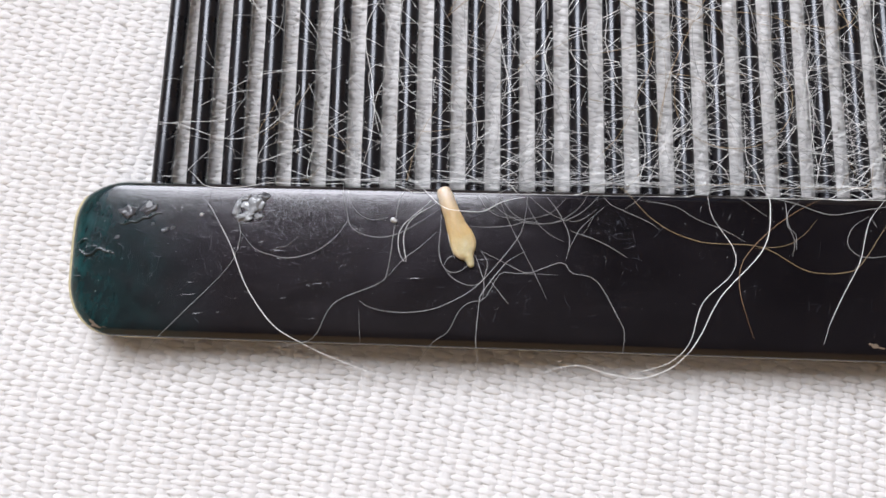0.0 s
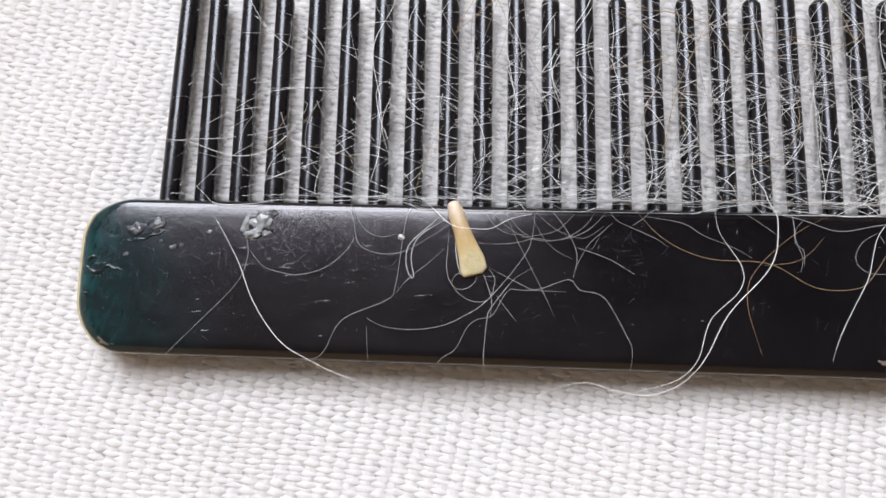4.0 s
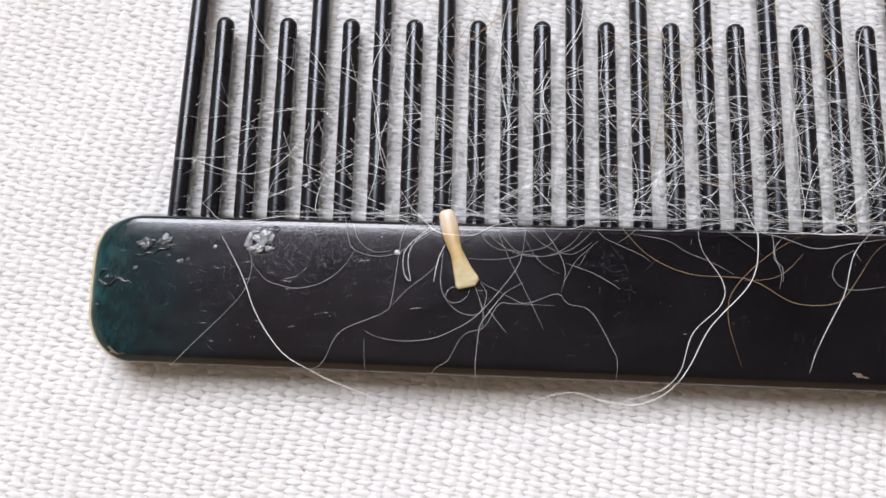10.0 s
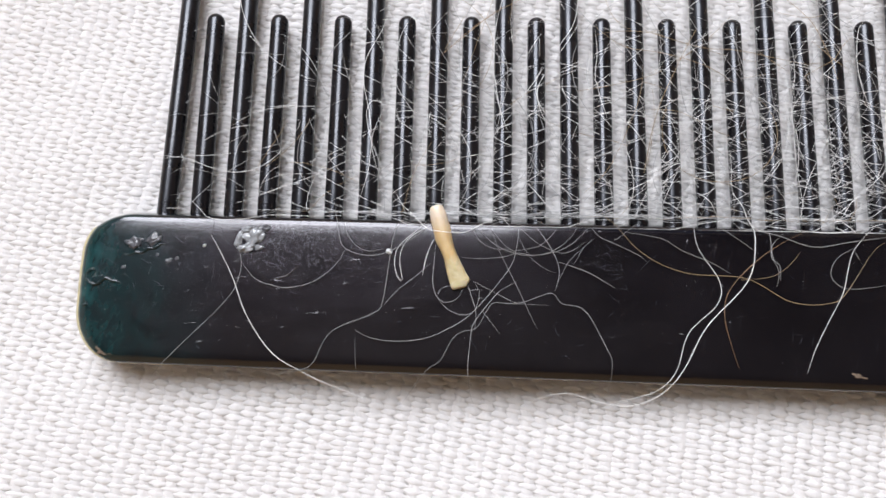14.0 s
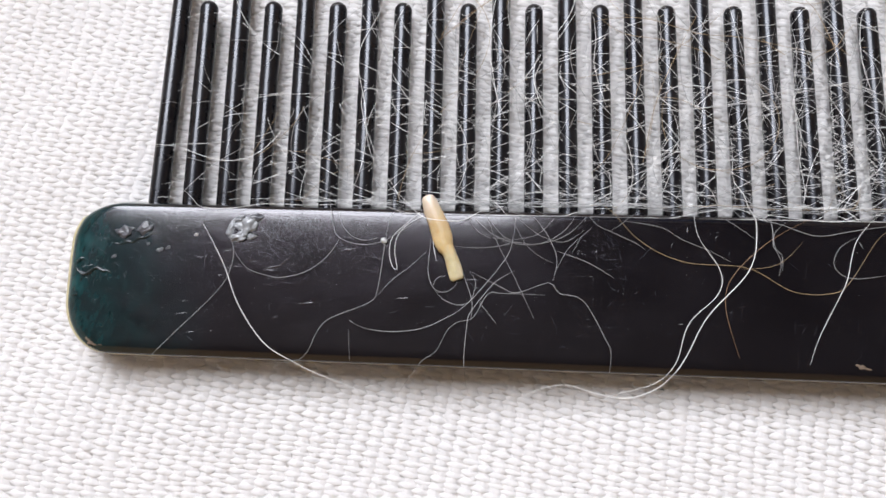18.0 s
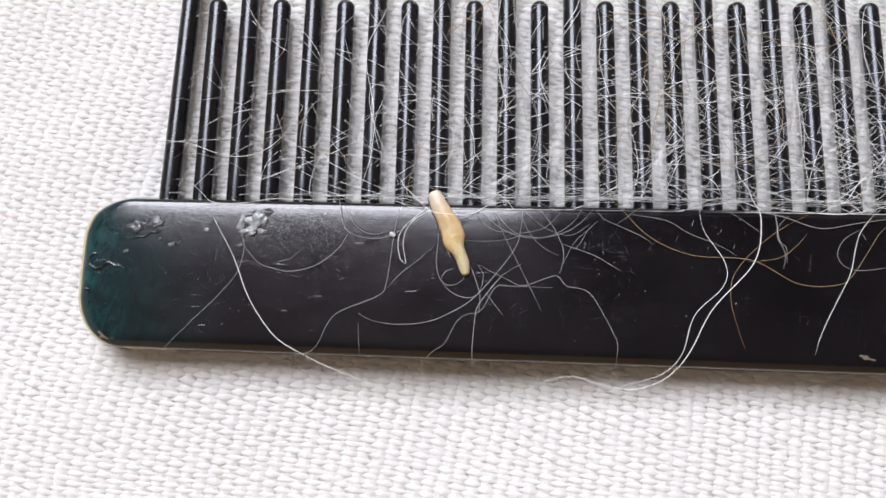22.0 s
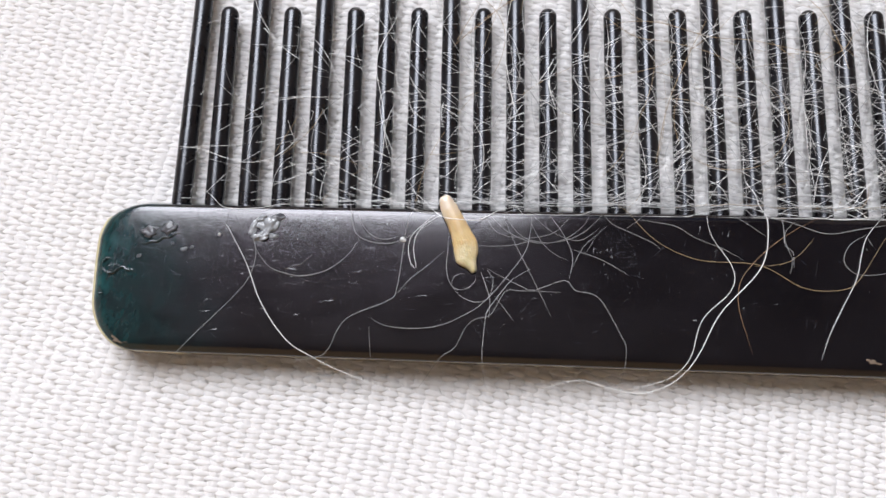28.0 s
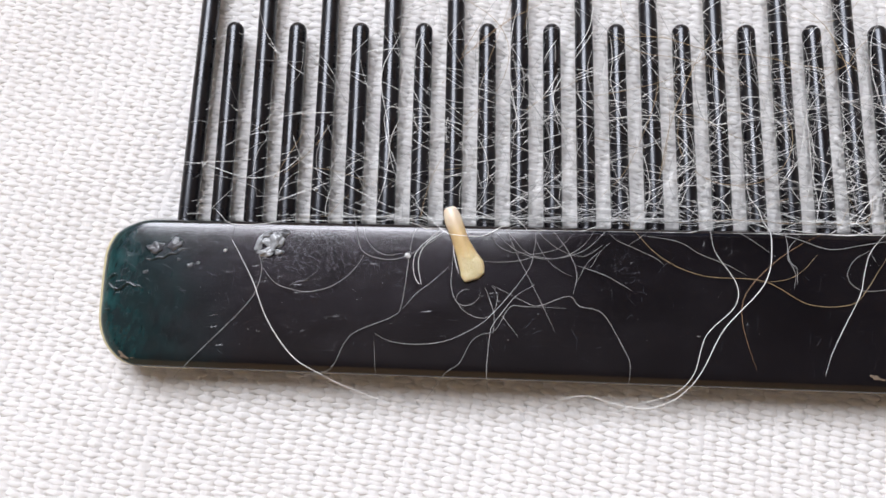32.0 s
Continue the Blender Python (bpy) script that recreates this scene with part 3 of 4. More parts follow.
pet_hair('grey', 0.7, (14.3, -4.3), (14.4, -4), (14.6, -3.8), (14.95, -3.75))
pet_hair('pale', 0.8, (15.3, -2.3), (16.35, -2.35), (17.5, -2.25), (18.2, -2.05), (19, -2.15), (19.7, -2), (20.4, -1.6), (20.9, -1.1), (21.15, -0.65))
pet_hair('pale', 0.6, (17.6, -2), (18.6, -1.85), (19.3, -1.65), (19.8, -1.2), (20.15, -0.8))
pet_hair('pale', 0.6, (18.15, -1.05), (18.6, -1.9), (19, -2.4), (19.55, -2.8), (20, -3))
pet_hair('pale', 0.75, (21.8, -0.65), (22.25, -1.15), (22.8, -1.4), (23.45, -1.7), (24.15, -2.05), (24.5, -2.35))
pet_hair('pale', 0.6, (22.8, -1.4), (23.35, -1.05), (23.75, -0.7), (24.2, -0.4))
pet_hair('pale', 0.65, (15.9, -0.8), (16.35, -1.5), (17.05, -1.85), (17.9, -1.85))
pet_hair('pale', 0.5, (21.95, -1.25), (21.45, -1.7), (21.05, -2.4), (20.85, -2.6))
pet_hair('white', 1.35, (2.95, -1.45), (3.5, -2.35), (4.2, -3.6), (4.85, -5.15), (5.65, -6.4), (6.55, -7.35), (7.7, -8), (8.85, -8.55), (11.85, -9.65))
pet_hair('pale', 0.8, (0.25, -8.4), (1.3, -7.5), (2.3, -6.45), (3.6, -5.05), (4.25, -4.2), (4.5, -3.45), (4.55, -2.75), (4.35, -1.9), (4.5, -1.1))
pet_hair('pale', 0.8, (4.55, -2.75), (5.3, -3.6), (6.2, -3.9), (6.9, -4), (8, -3.75), (8.8, -3.25), (9.35, -2.65), (9.65, -2.1))
pet_hair('pale', 0.9, (6.35, -8.2), (7.8, -7.95), (8.4, -7.55), (9.2, -6.1), (11.2, -5.15), (11.65, -4.45), (12.05, -1.3), (12.45, -0.45), (12.8, -0.1))
pet_hair('pale', 0.8, (11.7, -4.75), (12.35, -4), (13.15, -3.35), (13.95, -2.6))
pet_hair('grey', 0.8, (10.35, -6), (11.05, -6.35), (12.3, -6.5), (13.65, -6.35), (14.75, -5.9), (16, -5.05), (17.75, -2.9), (18.15, -1.75), (18.25, -0.85))
loop_hair = pet_hair('white', 0.9, (13.75, -0.45), (13.45, -0.75), (12.35, -1.8), (12.15, -2.6), (12.3, -3.3), (12.55, -3.5), (12.4, -2.6), (12.5, -1.9), (12.95, -1.3), (13.75, -0.8), (14.2, -0.45), dragged=True)
arc_hair = pet_hair('pale', 0.9, (9.0, 0.6), (9.1, -0.1), (9.25, -0.75), (9.5, -1.8), (10.2, -2.2), (11.05, -2.3), (11.85, -2.1), (12.7, -1.6), (13.65, -0.95), dragged=True)
pet_hair('pale', 0.6, (9.6, -0.65), (9.8, -1.35), (10.3, -1.9), (10.9, -2.1), (11.6, -1.95))
crossing_hair = pet_hair('white', 1.1, (12.05, 0.6), (12.95, -0.35), (13.7, -1.15), (14.25, -1.35), (15.1, -1.35), (15.75, -1.15), (16.55, -0.7), (17.6, -0.45), over_body=True, dragged=True)
pet_hair('grey', 0.75, (14.15, -1.7), (14.1, -2.55), (14.05, -3.55), (14.25, -4.25), (14.6, -4.55), (15.05, -4.5), (15.4, -4.2), (15.5, -3.9))
pet_hair('grey', 0.7, (14.25, -4.25), (14.75, -4.85), (15.45, -5.15), (16, -5.05), (16.25, -4.65), (16.35, -4), (16.05, -3.55))
pet_hair('grey', 0.8, (15.75, -3.65), (16, -4.35), (16.2, -5.05), (16.15, -5.9))
pet_hair('grey', 0.75, (16.05, -3.5), (17.65, -4.3), (18.35, -4.5), (19.85, -4), (20.35, -4.5), (21.5, -4.85), (22.55, -6.7), (22.75, -7.35), (22.65, -8.85))
pet_hair('grey', 0.85, (18.2, -3.45), (17.5, -3.85), (17.1, -4.2), (16.15, -5.45), (16, -5.9), (15.9, -6.85), (15.85, -7.8), (16, -9), (16.2, -9.4))
pet_hair('pale', 0.75, (19.7, -4.6), (17.65, -4.55), (16.95, -4.6), (16.25, -5.75), (15.6, -5.95), (15.1, -6.3), (14.5, -7.4), (13.85, -7.85), (12.7, -9.35))
pet_hair('pale', 0.7, (16.85, -0.85), (17.35, -2.05), (18.2, -3.75), (19.15, -5.75))
pet_hair('grey', 0.6, (16.45, -4.85), (16.9, -5.45), (17.35, -6))
pet_hair('pale', 0.8, (16.2, -0.8), (16.9, -1.5), (17.6, -1.9), (18.6, -2.15), (19.85, -2), (20.85, -1.55), (21.75, -0.65))
pet_hair('pale', 0.7, (16.9, -0.85), (17.6, -1.7), (18.25, -2.05))
pet_hair('grey', 0.7, (19.1, -0.7), (19.85, -1.75), (20.25, -2.85), (20.05, -3.9))
pet_hair('pale', 0.9, (20.25, -2.45), (21.65, -2.95), (22.95, -3.7))
pet_hair('pale', 0.6, (18.3, -0.75), (19.3, -1.6), (20.55, -2), (21.55, -1.4))
pet_hair('pale', 0.6, (21.5, -1.65), (20.8, -2.3), (20.35, -3.1), (20.15, -3.5))
pet_hair('tan', 0.85, (22.45, 0.4), (24.15, -1.8), (26.35, -2.85), (29.35, -3.1), (31.45, -4.2), (33.35, -4.2), (34.2, -3.55), (35.45, -1.7), (36.15, -1.15))
pet_hair('white', 1.4, (29.15, 3.75), (29.17, 2.83), (29.16, 1.47), (29.7, 0.55), (29.85, -1.25), (29.35, -3.25), (27.3, -5.5), (26.3, -7.3), (25.6, -8.35), (24.9, -8.95), (23.7, -9.33), (22.2, -9.13), (20.7, -8.78), (19.2, -9.12), (18.1, -9.9))
pet_hair('white', 1.05, (26.9, -0.4), (27.05, -1.6), (28, -3.25), (27.85, -4.4), (26.45, -5.8), (25.8, -7.6), (25.1, -8.5), (24.2, -8.88), (23.1, -9.18), (22.2, -9.65))
pet_hair('grey', 0.7, (26.15, -5.85), (25.95, -5.85))
pet_hair('pale', 0.8, (23.6, -0.9), (25.3, -1.2), (26.25, -1.75), (27.6, -2.3), (28.55, -2.85))
pet_hair('brown', 0.8, (28.75, -7.4), (28.45, -6.4), (28.2, -5.2), (28.3, -4.1), (28.8, -3.25), (29.8, -2.25), (31.05, -1.35), (32.4, -0.65))
pet_hair('grey', 0.8, (30.55, -0.5), (30.6, -1.25), (30.6, -2.1), (30.95, -2.4), (30.95, -3.2))
pet_hair('pale', 0.8, (31.25, -0.8), (30.65, -1.45), (30.7, -2.2), (30.9, -2.75), (30.75, -3.5))
pet_hair('white', 1, (31.95, -7.6), (32.35, -6.6), (33.15, -5.1), (33.9, -3.7), (34.25, -2.55), (34.6, -1.6), (35.35, -0.7), (35.85, -0.35))
pet_hair('pale', 0.9, (34.6, -1.65), (34.8, -2.05))
pet_hair('pale', 0.8, (34.55, -1.5), (33.75, -2), (33.4, -2.75), (33.7, -3.3), (34.45, -3.5), (35.95, -3.3))
pet_hair('pale', 0.7, (28.05, -0.5), (29.15, -1.25), (30, -1.85))
pet_hair('pale', 1.1, (29.05, -0.5), (30.85, -0.9), (32.15, -1.35), (33, -1.45), (34.35, -1.2), (36.25, -0.9))
pet_hair('white', 1, (29.35, -0.2), (31.4, -0.55), (33.3, -0.75), (34.7, -0.6), (36.3, -0.15))
pet_hair('tan', 0.6, (29.05, -3.15), (30.45, -3), (31.3, -2.5), (32, -1.75))
pet_hair('pale', 0.5, (10.35, -6.4), (10.4, -7.25), (10.45, -7.95))
pet_hair('white', 1, (-0.75, 2.95), (0.9, 2.8), (2.45, 2.3), (3.65, 2.1), (4.8, 2.35), (5.8, 3.15), (6.8, 4.7), (6.7, 5), (6.35, 5.2))
pet_hair('pale', 0.8, (-0.25, 5.1), (0.4, 5.25), (1.15, 5.1), (2.5, 5.3), (3.45, 5), (4.1, 4.35), (3.7, 3.6), (3.5, 2.35), (3.8, 1.1))
pet_hair('white', 0.9, (1.4, 0.6), (1.9, 0.15), (2.8, -0.55), (4.4, -0.55), (5.8, -0.3), (7.8, -0.3), (10.1, -0.2))
pet_hair('pale', 0.7, (0.3, 1.95), (0.95, 2.3), (2.15, 2.1), (3.4, 1.7), (4.3, 1.15))
pet_hair('tan', 0.7, (4.6, 2.05), (5.2, 3.15), (5.75, 4.1), (6.15, 5))
pet_hair('tan', 0.7, (5.1, 2.35), (6.1, 3.25), (6.95, 4.25), (7.35, 5.05))
pet_hair('pale', 0.8, (3.1, 8.75), (4.4, 8.7), (5.45, 8.65), (5.75, 8.7))
pet_hair('pale', 0.8, (5.1, 7.25), (5.6, 7.9), (5.75, 8.7), (5.75, 9.7))
pet_hair('white', 1, (11.45, 12.05), (11.05, 10.4), (10.2, 8.6), (10.1, 7.15), (10.5, 5.25), (10.7, 3.4), (11.2, 1.85))
pet_hair('white', 1, (17.4, 12.15), (17.05, 10.5), (16.9, 8.5), (17.05, 7.25), (17.3, 5.8), (17.7, 4.6))
pet_hair('white', 1, (21.75, 12.2), (21.4, 10.55), (19.55, 7.6), (19.25, 6.5), (19.55, 5.4), (19.95, 4.95), (20.1, 4.3), (17.65, 3.2), (16.85, 3))
pet_hair('white', 0.8, (17.6, 6.75), (18.95, 6.85), (20, 7.6), (21.65, 8.4), (23.15, 9.25))
pet_hair('brown', 0.8, (14.1, 8.65), (15.9, 10.45), (17.55, 11.65))
pet_hair('tan', 0.9, (21.8, 9.8), (23.15, 10.2), (24.95, 10.2), (27.9, 9.4), (30.25, 9.15), (33.9, 8.35))
pet_hair('tan', 0.9, (22.25, 10.55), (23.75, 9.4), (25.8, 9.05), (28.15, 8.3), (29.6, 7.4))
pet_hair('tan', 1, (32.45, 12.3), (33.65, 11), (34.3, 9.7), (34.65, 8.75), (34.9, 7.65))
pet_hair('tan', 0.9, (33.15, 7.8), (34.05, 8.35), (34.8, 8.8), (35.3, 9.55), (35.95, 10.2))
pet_hair('white', 1, (36.75, 11.2), (36.2, 10.55), (36, 9.1), (36.05, 7.5), (36.45, 5.95))
pet_hair('white', 0.8, (34.4, 11.5), (35.45, 11.35), (36.35, 11.6), (37.55, 11.85))
pet_hair('white', 0.8, (9.95, 0.15), (10.5, 2.15), (10.7, 4.3), (11.2, 5.75), (10.65, 6.15), (10.3, 5.55), (10.6, 4), (11.35, 2.15), (11.7, 0.65))
pet_hair('white', 0.8, (16.9, 0.75), (17.5, 1.35), (18.2, 1.6), (19.1, 1.75))
pet_hair('white', 0.8, (11.5, 5.4), (12.7, 5.6), (13.9, 5.15), (15.1, 4.25))
pet_hair('white', 1, (20.41, 8), (21.92, 8.73), (23.44, 9.5), (24.97, 10.14))
pet_hair('white', 0.8, (20.41, 7.68), (21.31, 8.01), (22.21, 8.19), (23.21, 8.23))
pet_hair('white', 1.1, (21.53, 12.1), (21.4, 11.7), (21.28, 10.94), (20.97, 10.21), (20.57, 9.62), (20.29, 9.13))
pet_hair('tan', 0.9, (14.19, 8.87), (15.24, 9.7), (16.15, 10.54), (17.06, 11.28), (17.97, 11.82), (18.74, 12.23))
pet_hair('white', 0.8, (19.51, 10.09), (19.05, 9.43), (18.75, 8.84))
pet_hair('white', 0.8, (13.9, 7.19), (14.98, 7.27), (15.89, 7.03), (16.8, 6.72), (17.94, 6.77))
pet_hair('white', 1, (16.82, 5.24), (17.86, 5.88), (18.75, 6.85), (19.65, 8.24))
pet_hair('white', 1, (19.5, 8.14), (19.2, 7.34), (19.26, 6.38), (19.65, 5.6), (20.09, 4.88))
pet_hair('white', 0.9, (16.89, 7.23), (17.1, 6.5), (17.35, 5.56), (17.48, 4.62))
pet_hair('white', 0.8, (22.3, 10.3), (22.41, 9), (22.3, 7.71), (22.55, 6.44), (22.89, 5.34))
pet_hair('white', 1, (21.58, 5.22), (22.78, 5.62), (23.67, 5.76), (24.92, 5.78))
pet_hair('white', 0.8, (20.59, 7.58), (20.55, 7.04), (20.76, 6.57), (21.29, 6.1), (21.74, 5.73))
pet_hair('white', 1, (25.61, 5.08), (27.21, 5.26), (28.98, 5.48), (30.33, 5.84), (31.67, 6.21), (32.86, 6.42), (33.81, 6.41))
pet_hair('white', 0.8, (25.63, 5.76), (26.63, 5.62), (27.51, 5.39), (28.14, 5.03))
pet_hair('tan', 0.8, (30.94, 9.13), (31.66, 8.56), (32.23, 8.19))
pet_hair('tan', 0.8, (33.67, 9.82), (34.66, 8.93), (35.5, 8.24))
pet_hair('white', 0.8, (32.15, 4.26), (32.39, 5.82), (33.04, 6.87), (34.14, 7.9), (35.42, 9.2))
pet_hair('grey', 0.8, (31.59, 3.64), (31.36, 4.77), (31.44, 5.64), (31.99, 6.6), (32.93, 7.56))
pet_hair('white', 1, (13.65, 0.65), (14.97, 0.52), (15.71, 0.3), (16.44, -0.08), (17.03, -0.3))
pet_hair('white', 0.9, (14.07, 0.33), (15.42, 0.14), (16.88, 0.02), (17.99, -0.08))
pet_hair('white', 0.8, (15.07, 0.14), (15.7, 0.9), (16.51, 1.43))
pet_hair('white', 0.7, (16.81, 0.89), (17.45, 0.72), (17.98, 0.37))
pet_hair('white', 0.7, (16.81, 0.86), (17.45, 1.24), (17.98, 1.52))
pet_hair('white', 1.1, (18.68, 1.84), (19.21, 1.27), (19.64, 0.77), (20.08, 0.24), (20.54, -0.11))
pet_hair('white', 0.9, (18.48, 0.02), (19.79, -0.01), (20.8, 0.19), (21.65, 0.36))
pet_hair('white', 0.8, (21.82, 0.09), (22.64, 0.5), (23.22, 0.9))
pet_hair('white', 0.8, (21.84, 2.2), (22.58, 2.31), (23.25, 2.35))
pet_hair('white', 0.8, (23.75, 2.3), (24.77, 2.23), (25.92, 1.98), (26.65, 1.99))
pet_hair('white', 0.8, (23.72, 0.97), (24.73, 0.96), (25.89, 0.86), (26.62, 0.93))
pet_hair('grey', 0.8, (24.38, 0.62), (25.01, 0.39), (25.64, 0.23))
pet_hair('white', 1, (30.6, 2.55), (32.02, 2.12), (33.15, 1.75), (34.31, 1.77), (35.2, 2.18), (36.09, 2.59), (36.82, 2.97))
pet_hair('white', 1, (31.65, 0.73), (33.09, 0.73), (34.22, 0.58), (35.06, 0.3), (36.23, -0.09))
pet_hair('white', 0.8, (33.89, 2.01), (35.45, 1.74), (36.77, 1.64))
pet_hair('white', 0.8, (27.38, 2.12), (28.39, 1.93))
pet_hair('white', 0.8, (27.29, 1.22), (27.94, 1.44), (28.39, 1.78))
pet_hair('white', 0.8, (25.54, 2.76), (26.41, 3.33), (26.69, 3.09))


def tangle(colour, count, seed, radius, label, matted=False):
    """Fine hairs wound through the teeth, thickest at the roots and towards the middle of the comb."""
    rng = np.random.default_rng(seed)
    verts, faces = [], []
    for _ in range(count):
        x = 44 * rng.random() ** 0.72 + 0.3
        if x < 10 and rng.random() < 0.7:
            continue
        y = min(13.5, rng.exponential(3.4) + 0.02) if rng.random() < 0.6 else rng.uniform(0, 13)
        a = rng.normal(0, 0.45) + (math.pi if rng.random() < 0.5 else 0)
        if matted:
            y, a = rng.exponential(0.4) - 0.3, a * 0.35 if abs(a) < 2 else math.pi + (a - math.pi) * 0.35
        elif rng.random() < 0.36:
            a = rng.uniform(0, 6.28)
        length, bend = rng.uniform(3.5, 15.0), rng.normal(0, 0.24)
        n = 26
        z0, amp, ph = rng.uniform(0.9, 1.65), rng.uniform(0.05, 0.5), rng.uniform(0, 6.28)
        line = []
        for k in range(n):
            if x < -0.4:
                break
            line.append((x, y, max(0.3, z0 + amp * math.sin(ph + k * 0.33))))
            x += math.cos(a) * length / n
            y += math.sin(a) * length / n
            if matted and y < 0.2:
                y = max(y, -0.7)
                line[-1] = (*line[-1][:2], max(line[-1][2], rest_height(x, y) + 0.02))
            elif y < 0.05:
                y = 0.05 + rng.uniform(0, 0.1)
            a += bend * length / n * 0.8 + rng.normal(0, 0.03)
        if len(line) > 4:
            tube(np.array(line), radius * rng.uniform(0.6, 1.3), 3, verts, faces)
    return tagged(new("hair_tangle", mesh_of("hair_tangle", verts, faces, FUR[colour])), label, "hair", kind="stuff")


tangle("white", 500, 21, 0.0118, "tangle of fine white hairs caught between the comb's teeth")
tangle("grey", 250, 22, 0.0125, "tangle of fine grey hairs caught between the comb's teeth")
tangle("tan", 45, 23, 0.0135, "a few tan hairs caught between the comb's teeth")

tangle("white", 45, 24, 0.012, "mat of white hairs packed along the roots of the teeth", True)
tangle("pale", 45, 25, 0.012, "mat of grey hairs packed along the roots of the teeth", True)

# ---- the tapeworm segment: a soft body in overlapping pieces ----
worm_segment = tagged(new("worm_segment"), "soft tan tapeworm segment stretching and shrinking on the comb", "worm")
STATIONS = 48
PULSES = []


def pulse(t, head, tail, half_widths, sway):
    PULSES.append((t, head, tail, half_widths, sway))


def body_state(state, u):
    """Centre and half width at the share u of the body's length."""
    t, head, tail, widths, sway = state
    d = Vector(tail) - Vector(head)
    length = d.length
    d /= length
    side = Vector((-d.y, d.x))
    f = u * (len(widths) - 1)
    k = min(int(f), len(widths) - 2)
    f -= k
    w = widths[k] * (1 - f) + widths[k + 1] * f
    s = sway[k] * (1 - f) + sway[k + 1] * f
    return Vector(head) + d * (length * u) + side * s, max(0.06, w * 1.07), math.atan2(d.y, d.x), length


def strand_mesh(name, a, b, h, blunt, mat):
    """A soft rounded strand of the body: a across, b along, h high; blunt: how square its ends are."""
    n, rings, verts, faces = 20, 18, [], []
    for q in range(rings + 1):
        y = -math.cos(math.pi * q / rings)
        r = max(0.0, 1 - abs(y) ** blunt) ** 0.5
        verts += [(a * r * math.cos(2 * math.pi * k / n) * MM, b * y * MM, h * r * math.sin(2 * math.pi * k / n) * MM) for k in range(n)]
    for q in range(rings):
        for k in range(n):
            c, d = q * n + k, q * n + (k + 1) % n
            faces.append((d, c, c + n, d + n))
    return mesh_of(name, verts, faces, mat)


swinging_hair = tagged(new("pet_hair", mesh_of("pet_hair", *tube(spline(((0, 0, 0), (0.7, 0.06, 0.02), (1.4, 0.04, 0.02), (2.0, -0.08, 0))), 0.016), FUR["white"])),
                       "short white pet hair stirred by the worm segment", "hair", "hairs on the comb")


